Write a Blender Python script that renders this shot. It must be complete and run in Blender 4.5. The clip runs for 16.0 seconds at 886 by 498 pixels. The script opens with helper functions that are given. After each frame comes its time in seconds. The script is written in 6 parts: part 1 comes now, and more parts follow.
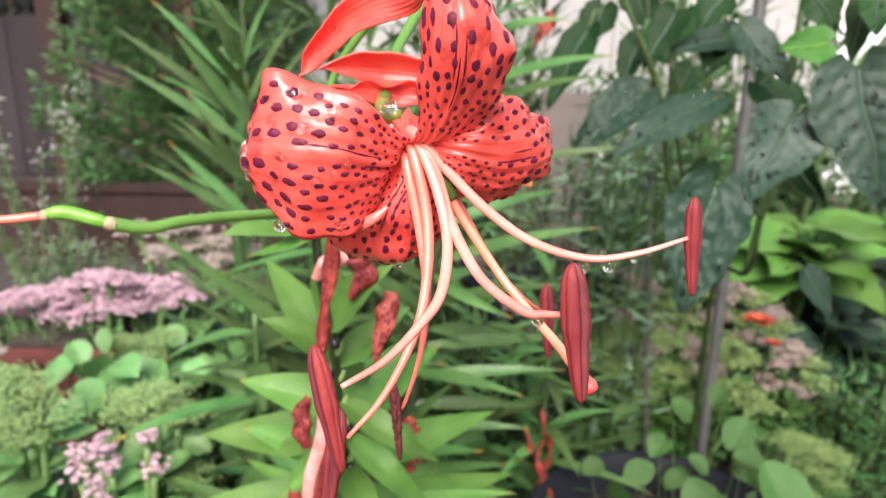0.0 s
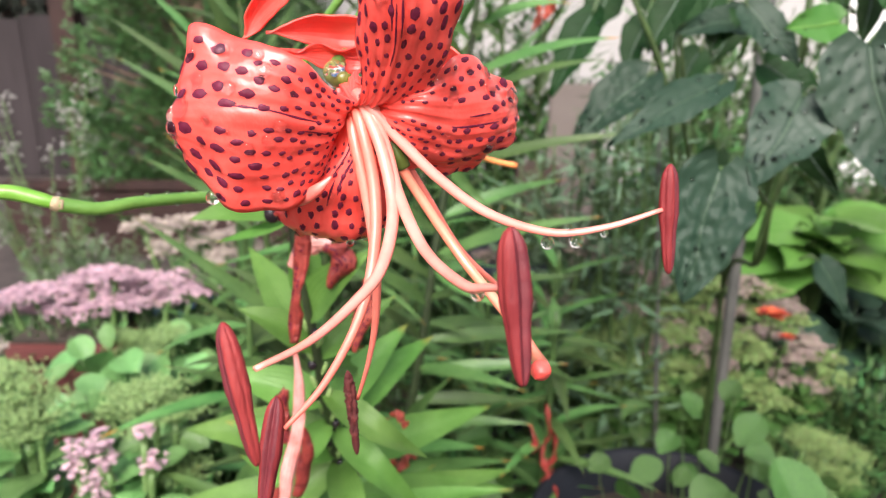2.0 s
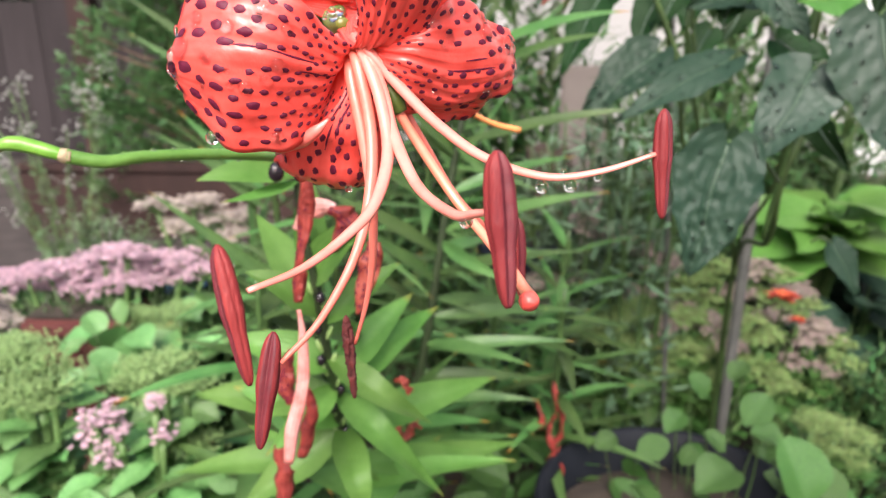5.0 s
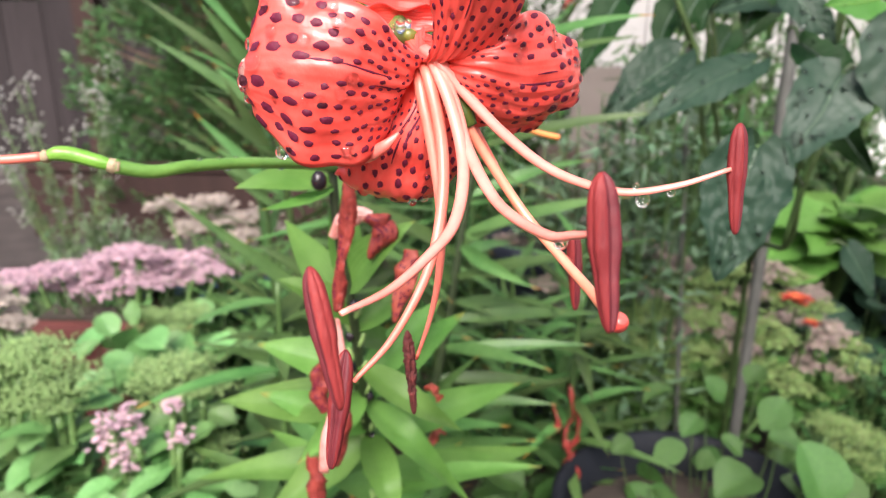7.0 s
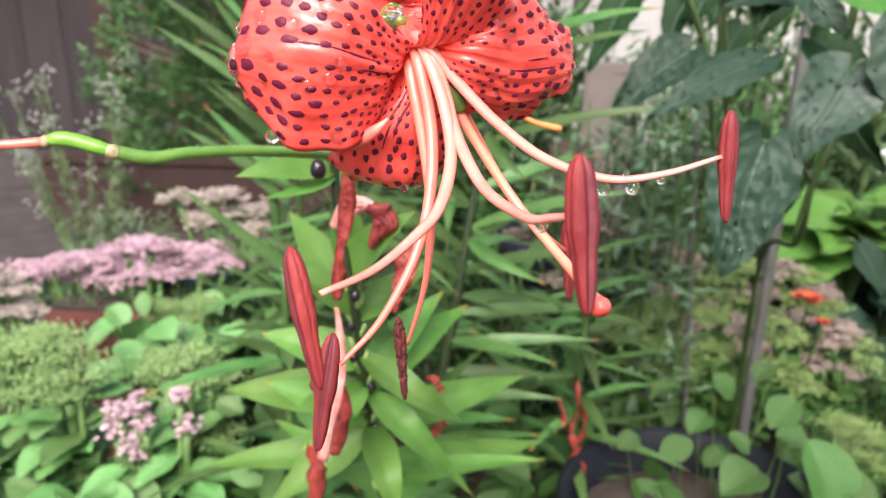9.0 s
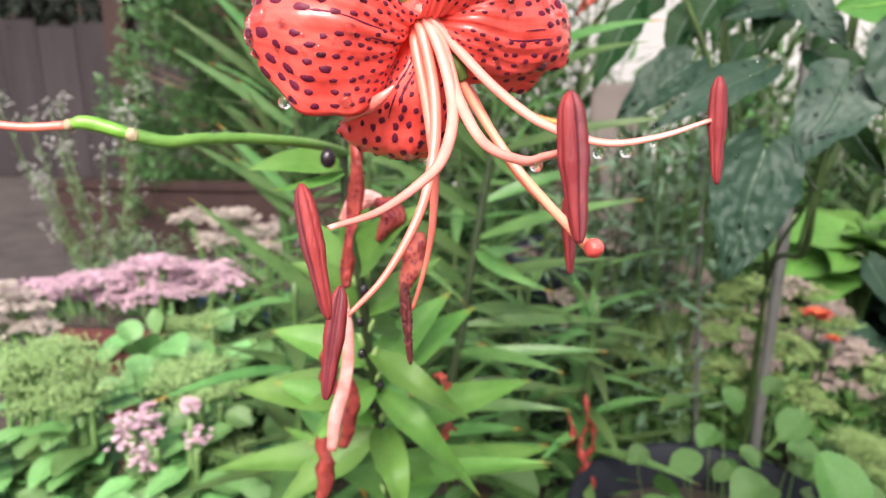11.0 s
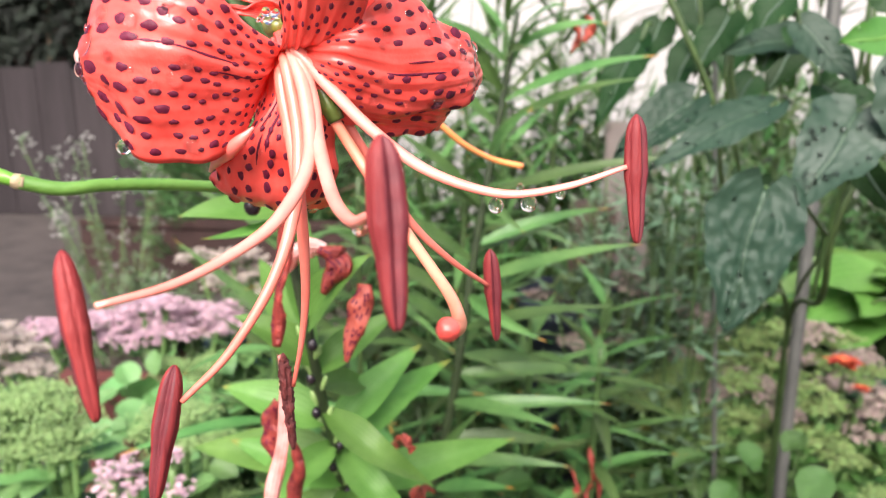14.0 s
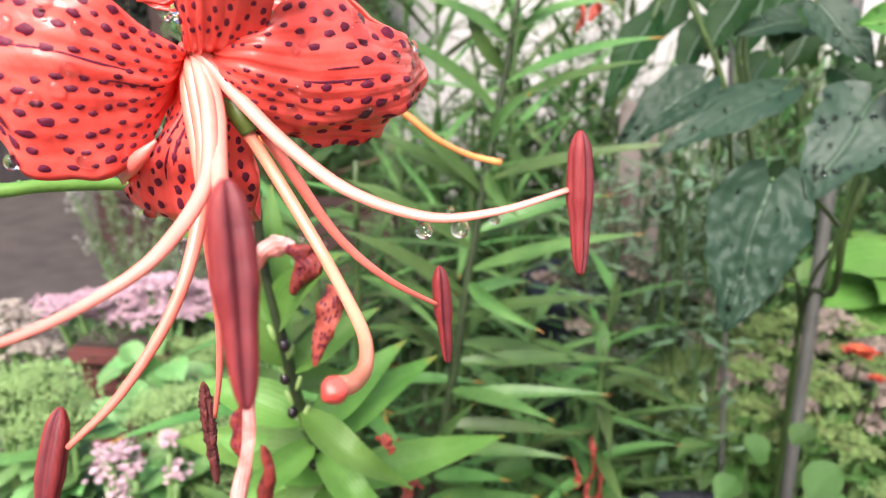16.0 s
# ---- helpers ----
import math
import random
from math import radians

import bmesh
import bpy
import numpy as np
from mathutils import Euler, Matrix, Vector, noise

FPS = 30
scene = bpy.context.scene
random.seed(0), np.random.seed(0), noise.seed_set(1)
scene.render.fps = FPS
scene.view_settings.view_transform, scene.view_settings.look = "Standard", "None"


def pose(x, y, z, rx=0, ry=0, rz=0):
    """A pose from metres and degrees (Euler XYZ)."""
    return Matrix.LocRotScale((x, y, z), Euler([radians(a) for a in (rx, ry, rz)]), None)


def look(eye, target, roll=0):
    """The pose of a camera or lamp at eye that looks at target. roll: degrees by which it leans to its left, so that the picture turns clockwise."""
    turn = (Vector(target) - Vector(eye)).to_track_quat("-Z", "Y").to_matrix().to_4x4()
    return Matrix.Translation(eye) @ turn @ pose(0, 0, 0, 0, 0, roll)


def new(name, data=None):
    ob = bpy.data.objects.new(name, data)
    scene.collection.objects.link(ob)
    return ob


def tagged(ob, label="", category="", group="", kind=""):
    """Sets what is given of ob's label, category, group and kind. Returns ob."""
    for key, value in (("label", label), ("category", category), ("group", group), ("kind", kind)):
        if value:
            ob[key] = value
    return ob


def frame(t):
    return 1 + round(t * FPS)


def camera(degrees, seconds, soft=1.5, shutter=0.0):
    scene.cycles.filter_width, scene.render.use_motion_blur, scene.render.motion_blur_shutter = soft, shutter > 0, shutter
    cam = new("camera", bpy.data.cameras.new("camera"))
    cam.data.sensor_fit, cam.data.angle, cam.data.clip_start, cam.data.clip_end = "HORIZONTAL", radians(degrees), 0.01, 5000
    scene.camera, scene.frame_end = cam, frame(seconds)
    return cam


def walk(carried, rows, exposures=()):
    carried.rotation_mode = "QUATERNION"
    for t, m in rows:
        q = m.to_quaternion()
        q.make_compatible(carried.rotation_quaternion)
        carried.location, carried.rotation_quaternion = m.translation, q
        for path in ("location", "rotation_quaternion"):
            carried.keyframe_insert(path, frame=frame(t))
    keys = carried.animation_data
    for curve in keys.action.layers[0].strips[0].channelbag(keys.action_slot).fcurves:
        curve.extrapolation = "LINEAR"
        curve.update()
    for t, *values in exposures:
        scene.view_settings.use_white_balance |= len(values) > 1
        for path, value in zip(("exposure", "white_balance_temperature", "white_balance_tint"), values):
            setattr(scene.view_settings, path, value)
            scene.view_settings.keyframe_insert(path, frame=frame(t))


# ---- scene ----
cam = camera(63.1, 16.0, soft=1.25)
PATH = [
    (0, (-0.00300, 0.00414, 0.65704), (0.0568, 1.9133, 0.0642), 1.17),
    (0.5, (0.00142, 0.00398, 0.65179), (0.0687, 1.9089, 0.0461), 0.78),
    (1, (0.00505, 0.01050, 0.65077), (0.0258, 1.9215, 0.0610), 0.47),
    (1.5, (0.00625, 0.01091, 0.64564), (0.0258, 1.9234, 0.0608), 0.47),
    (2, (0.01086, 0.01552, 0.64859), (0.0261, 1.9233, 0.0484), 0.47),
    (2.5, (0.00943, 0.01141, 0.64953), (0.0351, 1.9177, 0.0452), 0.68),
    (3, (0.01349, 0.00983, 0.64437), (0.0216, 1.9184, 0.0466), 0.38),
    (3.5, (0.00888, 0.01401, 0.64421), (0.0361, 1.9120, 0.0142), 0.73),
    (4, (0.01579, 0.00940, 0.63914), (0.0061, 1.9066, 0.0063), 0.23),
    (6.5, (0.00448, 0.01305, 0.64306), (-0.0160, 1.9094, 0.0080), 0.78),
    (7, (0.00030, 0.01361, 0.64285), (-0.0220, 1.9098, 0.0073), 0.69),
    (7.5, (0.00404, 0.01485, 0.64343), (-0.0345, 1.9082, 0.0001), 0.75),
    (8, (0.00448, 0.01145, 0.64036), (-0.0403, 1.9080, 0.0071), 0.64),
    (8.5, (0.00497, 0.01387, 0.64234), (-0.0482, 1.9048, -0.0070), 0.80),
    (11, (0.00726, 0.00158, 0.62929), (-0.0795, 1.9168, 0.0598), 0.54),
    (11.5, (0.01223, 0.00386, 0.62969), (-0.1035, 1.9285, 0.0983), 0.41),
    (12, (0.02073, 0.00826, 0.62691), (-0.1189, 1.9411, 0.1322), 0.31),
    (12.5, (0.02008, 0.01562, 0.62865), (-0.1324, 1.9474, 0.1336), 0.35),
    (13, (0.02642, 0.01727, 0.62533), (-0.1536, 1.9484, 0.1372), 0.13),
    (13.5, (0.02692, 0.02395, 0.62739), (-0.1338, 1.9544, 0.1300), 0.42),
    (14, (0.03561, 0.02883, 0.62829), (-0.1369, 1.9649, 0.1573), 0.12),
    (14.5, (0.04184, 0.03225, 0.62939), (-0.1386, 1.9566, 0.1152), -0.16),
    (15, (0.04449, 0.03347, 0.63158), (-0.1448, 1.9504, 0.0935), 0.09),
    (15.5, (0.04869, 0.03444, 0.63143), (-0.1577, 1.9532, 0.1065), 0.06),
    (16, (0.05009, 0.04591, 0.63385), (-0.1751, 1.9583, 0.0936), 0.28),
]
cam.data.dof.use_dof, cam.data.dof.focus_distance, cam.data.dof.aperture_fstop = True, 0.135, 24.5
walk(cam, [(t, look(eye, target, roll)) for t, eye, target, roll in PATH], exposures=[(0.0, 1.42), (4.0, 1.44), (8.0, 1.48), (12.5, 1.60), (16.0, 1.70)])

# ---- light ----
world = bpy.data.worlds.new("sky")
scene.world = world
world.use_nodes = True
wn = world.node_tree
sky = wn.nodes.new("ShaderNodeTexSky")
sky.sky_type, sky.sun_disc = "NISHITA", False
sky.sun_elevation, sky.sun_rotation = radians(46), radians(189)
sky.air_density, sky.dust_density, sky.ozone_density = 1.0, 4.0, 0.5
wn.nodes["Background"].inputs["Strength"].default_value = 0.082
wn.links.new(sky.outputs[0], wn.nodes["Background"].inputs["Color"])
sun = new("sun", bpy.data.lights.new("sun", "SUN"))
sun.data.energy, sun.data.angle, sun.data.color = 2.85, radians(38), (1.0, 0.93, 0.92)
sun.matrix_world = look((-0.2, -1.25, 1.3), (0, 0, 0))

# ---- materials ----
def material(name, one, two, rough=0.5, scale=40.0, bump=0.2, fine=None, thin=0.0, vary=0.0, veins=0.0, spec=0.5, detail=6.0, island=False, metal=0.0, stretch=(1, 1, 1), vein_count=16.0, coat=0.0, tip=0.0, gloss=0.15):
    """Two tones mixed by noise at two scales, with relief; thin lets light through, vary shifts each object's tone."""
    m = bpy.data.materials.new(name)
    m.use_nodes = True
    nt = m.node_tree
    nd, ln = nt.nodes, nt.links
    b, out = nd["Principled BSDF"], nd["Material Output"]
    co = nd.new("ShaderNodeTexCoord")
    mp = nd.new("ShaderNodeMapping")
    mp.inputs["Scale"].default_value = stretch
    ln.new(co.outputs["Object"], mp.inputs["Vector"])
    n1, n2 = nd.new("ShaderNodeTexNoise"), nd.new("ShaderNodeTexNoise")
    for n, s in ((n1, scale), (n2, fine or scale * 9)):
        n.inputs["Scale"].default_value, n.inputs["Detail"].default_value = s, detail
        ln.new(mp.outputs[0], n.inputs["Vector"])
    ad = nd.new("ShaderNodeMath")
    ad.operation = "MULTIPLY_ADD"
    ad.inputs[1].default_value = 0.45
    ln.new(n2.outputs["Fac"], ad.inputs[0])
    sc = nd.new("ShaderNodeMath")
    sc.operation = "MULTIPLY_ADD"
    sc.inputs[1].default_value, sc.inputs[2].default_value = 1.7, -0.57
    ln.new(n1.outputs["Fac"], sc.inputs[0])
    ln.new(sc.outputs[0], ad.inputs[2])
    fac = ad.outputs[0]
    if veins:
        uv = nd.new("ShaderNodeUVMap")
        sep = nd.new("ShaderNodeSeparateXYZ")
        ln.new(uv.outputs[0], sep.inputs[0])
        wv = nd.new("ShaderNodeMath")
        wv.operation = "MULTIPLY"
        wv.inputs[1].default_value = vein_count * 3.1416
        ln.new(sep.outputs["Y"], wv.inputs[0])
        sn = nd.new("ShaderNodeMath")
        sn.operation = "SINE"
        ln.new(wv.outputs[0], sn.inputs[0])
        va = nd.new("ShaderNodeMath")
        va.operation = "MULTIPLY_ADD"
        va.inputs[1].default_value = veins
        ln.new(sn.outputs[0], va.inputs[0])
        ln.new(fac, va.inputs[2])
        fac = va.outputs[0]
    mix = nd.new("ShaderNodeMix")
    mix.data_type = "RGBA"
    mix.inputs["A"].default_value, mix.inputs["B"].default_value = (*one, 1), (*two, 1)
    mix.clamp_factor = True
    ln.new(fac, mix.inputs["Factor"])
    col = mix.outputs["Result"]
    if vary:
        if island:
            rnd = nd.new("ShaderNodeNewGeometry").outputs["Random Per Island"]
        else:
            rnd = nd.new("ShaderNodeObjectInfo").outputs["Random"]
        mr = nd.new("ShaderNodeMapRange")
        mr.inputs["To Min"].default_value, mr.inputs["To Max"].default_value = 1 - vary, 1 + vary
        ln.new(rnd, mr.inputs["Value"])
        hs = nd.new("ShaderNodeHueSaturation")
        ln.new(col, hs.inputs["Color"])
        ln.new(mr.outputs[0], hs.inputs["Value"])
        mh = nd.new("ShaderNodeMapRange")
        mh.inputs["To Min"].default_value, mh.inputs["To Max"].default_value = 0.5 - vary * 0.05, 0.5 + vary * 0.05
        ln.new(rnd, mh.inputs["Value"])
        ln.new(mh.outputs[0], hs.inputs["Hue"])
        col = hs.outputs[0]
    if tip:
        uv2 = nd.new("ShaderNodeUVMap")
        sp2 = nd.new("ShaderNodeSeparateXYZ")
        ln.new(uv2.outputs[0], sp2.inputs[0])
        jit = nd.new("ShaderNodeMath")
        jit.operation = "MULTIPLY_ADD"
        jit.inputs[1].default_value = 0.13
        ln.new(nd.new("ShaderNodeObjectInfo").outputs["Random"], jit.inputs[0])
        ln.new(sp2.outputs["X"], jit.inputs[2])
        edge_r = nd.new("ShaderNodeMapRange")
        edge_r.inputs["From Min"].default_value, edge_r.inputs["From Max"].default_value, edge_r.inputs["To Max"].default_value = 1.0, 1.06, tip
        ln.new(jit.outputs[0], edge_r.inputs["Value"])
        tm = nd.new("ShaderNodeMix")
        tm.data_type = "RGBA"
        tm.inputs["B"].default_value = (0.36, 0.17, 0.03, 1)
        ln.new(edge_r.outputs[0], tm.inputs["Factor"])
        ln.new(col, tm.inputs["A"])
        col = tm.outputs["Result"]
    ln.new(col, b.inputs["Base Color"])
    b.inputs["Roughness"].default_value = rough
    b.inputs["Metallic"].default_value = metal
    b.inputs["Specular IOR Level"].default_value = spec
    b.inputs["Coat Weight"].default_value = coat
    b.inputs["Coat Roughness"].default_value = gloss
    bp = nd.new("ShaderNodeBump")
    bp.inputs["Strength"].default_value, bp.inputs["Distance"].default_value = bump, 0.0015
    ln.new(fac, bp.inputs["Height"])
    ln.new(bp.outputs[0], b.inputs["Normal"])
    if thin:
        tr = nd.new("ShaderNodeBsdfTranslucent")
        ln.new(col, tr.inputs["Color"])
        ms = nd.new("ShaderNodeMixShader")
        ms.inputs[0].default_value = thin
        ln.new(b.outputs[0], ms.inputs[1])
        ln.new(tr.outputs[0], ms.inputs[2])
        ln.new(ms.outputs[0], out.inputs["Surface"])
    return m


PETAL = material("petal_red_orange", (0.93, 0.076, 0.056), (0.98, 0.150, 0.120), 0.32, 130, 0.22, 800, thin=0.28, veins=0.06, vein_count=18, coat=0.75, gloss=0.28, detail=2.0)
SPOT = material("dark_spot", (0.07, 0.004, 0.018), (0.14, 0.010, 0.036), 0.5, 900, 0.2, spec=0.3)
FILAMENT = material("filament_salmon", (0.86, 0.155, 0.110), (0.90, 0.27, 0.205), 0.34, 90, 0.06, 500, thin=0.12, coat=0.35, gloss=0.3)
# lit copy of the salmon filament, the bright highlight from above in its colour
FILAMENT_LIT = material("filament_lit_pink", (0.88, 0.20, 0.150), (0.91, 0.36, 0.300), 0.34, 90, 0.06, 500, thin=0.12, coat=0.45, gloss=0.3)
STYLE_M = material("style_orange", (0.86, 0.21, 0.12), (0.90, 0.34, 0.23), 0.30, 60, 0.06, 500, thin=0.1, coat=0.6, gloss=0.25)
STYLE_ORANGE = material("style_deep_orange", (0.82, 0.24, 0.06), (0.88, 0.36, 0.13), 0.35, 60, 0.06, 500, thin=0.1, coat=0.4)
STIGMA = material("stigma_red", (0.62, 0.05, 0.045), (0.80, 0.13, 0.10), 0.35, 300, 0.3, coat=0.2)
ANTHER = material("anther_red", (0.12, 0.010, 0.015), (0.29, 0.034, 0.030), 0.6, 180, 0.35, 2200, stretch=(1, 1, 0.12), spec=0.35)
SEAM = material("anther_seam", (0.085, 0.008, 0.014), (0.15, 0.016, 0.022), 0.6, 300, 0.15, 2500)
DRY = material("dried_maroon", (0.045, 0.006, 0.007), (0.16, 0.022, 0.018), 0.7, 500, 0.8, 2500)
WITHER = material("withered_petal", (0.24, 0.028, 0.02), (0.52, 0.11, 0.07), 0.5, 160, 0.6, 700, thin=0.2, veins=0.06, vein_count=7)
WITHER_PALE = material("withered_pale", (0.72, 0.11, 0.080), (0.86, 0.55, 0.51), 0.4, 90, 0.5, 500, thin=0.2, veins=0.12, vein_count=5, coat=0.5)
WITHER_RED = material("withered_red", (0.09, 0.008, 0.010), (0.44, 0.065, 0.048), 0.45, 260, 0.7, 900, thin=0.15, veins=0.06, vein_count=6)
WITHER_DARK = material("withered_dark", (0.13, 0.012, 0.012), (0.36, 0.06, 0.045), 0.45, 200, 0.8, 900, thin=0.1, veins=0.06, vein_count=6)
STEM = material("lily_stem", (0.070, 0.170, 0.025), (0.130, 0.265, 0.050), 0.40, 80, 0.3, 700, coat=0.2)
STEM_BLACK = material("lily_stem_blackish", (0.010, 0.016, 0.007), (0.034, 0.052, 0.018), 0.5, 120, 0.4, 900)
AXIL = material("pale_axil", (0.16, 0.27, 0.07), (0.27, 0.38, 0.14), 0.5, 200, 0.3, 900)
STEM_DARK = material("lily_stem_dark", (0.022, 0.042, 0.012), (0.06, 0.11, 0.026), 0.5, 80, 0.3, 700, vary=0.2)
POD = material("seed_pod", (0.10, 0.26, 0.025), (0.19, 0.38, 0.055), 0.4, 80, 0.3, 600, coat=0.15)
RECEPTACLE = material("receptacle_olive", (0.13, 0.14, 0.022), (0.22, 0.23, 0.05), 0.35, 120, 0.2, 700, coat=0.3)
OVARY = material("ovary_olive", (0.042, 0.066, 0.010), (0.095, 0.130, 0.022), 0.4, 120, 0.2, 700, coat=0.2)
COLLAR = material("brown_collar", (0.22, 0.15, 0.08), (0.40, 0.32, 0.20), 0.6, 300, 0.5, 1500)
PETAL_PALE = material("petal_pale_underside", (0.94, 0.19, 0.15), (0.99, 0.33, 0.28), 0.3, 130, 0.2, 800, thin=0.25, coat=0.8, gloss=0.3)
TIP_PALE = material("petal_tip_pale", (0.88, 0.42, 0.34), (0.95, 0.68, 0.60), 0.25, 200, 0.1, 900, thin=0.15, coat=1.0, gloss=0.12)
WHITE = material("white_board", (0.70, 0.70, 0.69), (0.80, 0.80, 0.80), 0.5, 2, 0.1, 40)
BULBIL = material("bulbil_black", (0.006, 0.004, 0.006), (0.02, 0.012, 0.016), 0.2, 300, 0.2)
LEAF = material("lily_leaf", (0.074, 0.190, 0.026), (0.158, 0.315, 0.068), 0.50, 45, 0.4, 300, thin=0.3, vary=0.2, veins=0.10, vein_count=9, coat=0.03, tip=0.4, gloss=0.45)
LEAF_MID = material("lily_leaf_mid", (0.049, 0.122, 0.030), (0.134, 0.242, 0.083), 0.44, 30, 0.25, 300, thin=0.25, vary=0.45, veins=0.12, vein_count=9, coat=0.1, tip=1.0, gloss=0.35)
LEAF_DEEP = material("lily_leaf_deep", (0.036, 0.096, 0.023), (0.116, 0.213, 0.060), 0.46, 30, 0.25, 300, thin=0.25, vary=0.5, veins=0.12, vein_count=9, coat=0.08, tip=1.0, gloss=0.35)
# one plant's leaf in lit, middling and shaded copies, light put into the colour
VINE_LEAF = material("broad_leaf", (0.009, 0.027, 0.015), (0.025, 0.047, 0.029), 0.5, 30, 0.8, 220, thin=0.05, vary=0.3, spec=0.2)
VINE_SHADED = material("broad_leaf_shaded_green", (0.005, 0.018, 0.004), (0.012, 0.034, 0.009), 0.55, 25, 0.6, 200, thin=0.05, vary=0.3, spec=0.12)
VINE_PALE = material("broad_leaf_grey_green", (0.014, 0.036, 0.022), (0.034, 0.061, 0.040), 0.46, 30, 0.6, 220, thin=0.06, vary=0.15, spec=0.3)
VINE_LIT = material("broad_leaf_lit", (0.03, 0.10, 0.012), (0.055, 0.145, 0.022), 0.42, 22, 0.4, 160, thin=0.2, vary=0.2)
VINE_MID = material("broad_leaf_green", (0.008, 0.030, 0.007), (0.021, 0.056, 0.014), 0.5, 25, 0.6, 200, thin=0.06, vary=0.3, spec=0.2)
# near-black foliage colour, the deep shade above the fence painted in
HEDGE_SHADE = material("hedge_shade_black", (0.003, 0.005, 0.003), (0.011, 0.015, 0.010), 0.7, 8, 0.3, vary=0.5, island=True, spec=0.15)
HOSTA = material("hosta_leaf", (0.058, 0.155, 0.023), (0.118, 0.24, 0.056), 0.5, 14, 0.4, 120, thin=0.25, vary=0.2, veins=0.15, vein_count=8, spec=0.3)
ROUND_LEAF = material("round_leaf", (0.030, 0.086, 0.016), (0.064, 0.140, 0.030), 0.45, 25, 0.5, 200, thin=0.18, vary=0.22)
SEDUM_LEAF = material("sedum_leaf", (0.075, 0.205, 0.055), (0.185, 0.345, 0.120), 0.40, 25, 0.4, 200, thin=0.2, vary=0.35, coat=0.15)
PINK = material("sedum_pink", (0.44, 0.25, 0.32), (0.66, 0.49, 0.565), 0.6, 200, 0.2, thin=0.15, vary=0.3, island=True)
PINK_PALE = material("sedum_whitish_pink", (0.30, 0.27, 0.20), (0.56, 0.46, 0.45), 0.6, 200, 0.2, thin=0.15, vary=0.35, island=True)
BUDS = material("sedum_buds", (0.20, 0.33, 0.10), (0.32, 0.46, 0.19), 0.6, 60, 0.2, thin=0.2, vary=0.16, island=True)
MIXED = material("sedum_fading", (0.176, 0.232, 0.088), (0.528, 0.32, 0.32), 0.6, 45, 0.2, thin=0.15, vary=0.4, island=True)
FERNY = material("ferny_leaf", (0.017, 0.052, 0.014), (0.060, 0.122, 0.036), 0.5, 30, 0.2, thin=0.15, vary=0.6, island=True, spec=0.3)
GREY_FERN = material("grey_green_fern", (0.055, 0.110, 0.055), (0.145, 0.225, 0.130), 0.5, 30, 0.2, thin=0.15, vary=0.45, island=True)
THUJA = material("thuja_spray", (0.018, 0.058, 0.018), (0.105, 0.205, 0.064), 0.5, 16, 0.3, thin=0.1, vary=0.5, island=True)
BARK = material("bark", (0.09, 0.055, 0.035), (0.18, 0.12, 0.08), 0.8, 40, 0.8)
WHITE_FLORET = material("white_floret", (0.26, 0.25, 0.235), (0.42, 0.41, 0.39), 0.6, 60, 0.2, vary=0.2, island=True)
WEED_GREEN = material("weed_green", (0.056, 0.096, 0.04), (0.12, 0.168, 0.088), 0.6, 40, 0.2, thin=0.15, vary=0.4, island=True)
SOIL = material("soil", (0.015, 0.011, 0.008), (0.06, 0.045, 0.033), 0.9, 25, 1.0, 160, detail=10)
PAVING = material("paving", (0.021, 0.0165, 0.0152), (0.070, 0.056, 0.050), 0.75, 14, 0.9, 90, detail=12)
FENCE = material("weathered_boards", (0.017, 0.0138, 0.0145), (0.041, 0.034, 0.036), 0.85, 3, 0.5, 40, stretch=(6, 6, 0.6), detail=8, vary=0.12, spec=0.15)
BROWN = material("brown_wood", (0.018, 0.009, 0.008), (0.042, 0.020, 0.017), 0.75, 6, 0.5, 60, stretch=(4, 4, 0.6), spec=0.3)
BROWN_LIGHT = material("weathered_brown", (0.030, 0.020, 0.015), (0.075, 0.052, 0.042), 0.75, 9, 0.6, 70, stretch=(4, 4, 0.6), spec=0.3)
SIDING = material("white_siding", (0.26, 0.25, 0.245), (0.40, 0.39, 0.38), 0.6, 1.5, 0.1, 40)
BEIGE = material("beige_board", (0.105, 0.085, 0.076), (0.150, 0.126, 0.115), 0.7, 3, 0.3, 50, stretch=(1, 1, 5))
STEEL = material("galvanised_pole", (0.085, 0.085, 0.080), (0.15, 0.15, 0.14), 0.45, 30, 0.15, 300, metal=0.4)
TERRACOTTA = material("terracotta", (0.075, 0.02, 0.018), (0.12, 0.032, 0.028), 0.75, 14, 0.4, 180)
BLACK_POT = material("black_plastic", (0.006, 0.007, 0.010), (0.014, 0.016, 0.021), 0.6, 20, 0.1, 200, spec=0.15)
RIM_BLUE = material("blue_black_plastic", (0.010, 0.012, 0.022), (0.024, 0.028, 0.044), 0.45, 20, 0.1, 200, spec=0.4)
BLUE = material("blue_plastic", (0.010, 0.030, 0.065), (0.024, 0.058, 0.11), 0.5, 12, 0.4, 90)

WATER = bpy.data.materials.new("water")
WATER.use_nodes = True
wb = WATER.node_tree.nodes["Principled BSDF"]
wb.inputs["Base Color"].default_value = (1, 1, 1, 1)
wb.inputs["Roughness"].default_value = 0.0
wb.inputs["IOR"].default_value = 1.33
wb.inputs["Transmission Weight"].default_value = 1.0


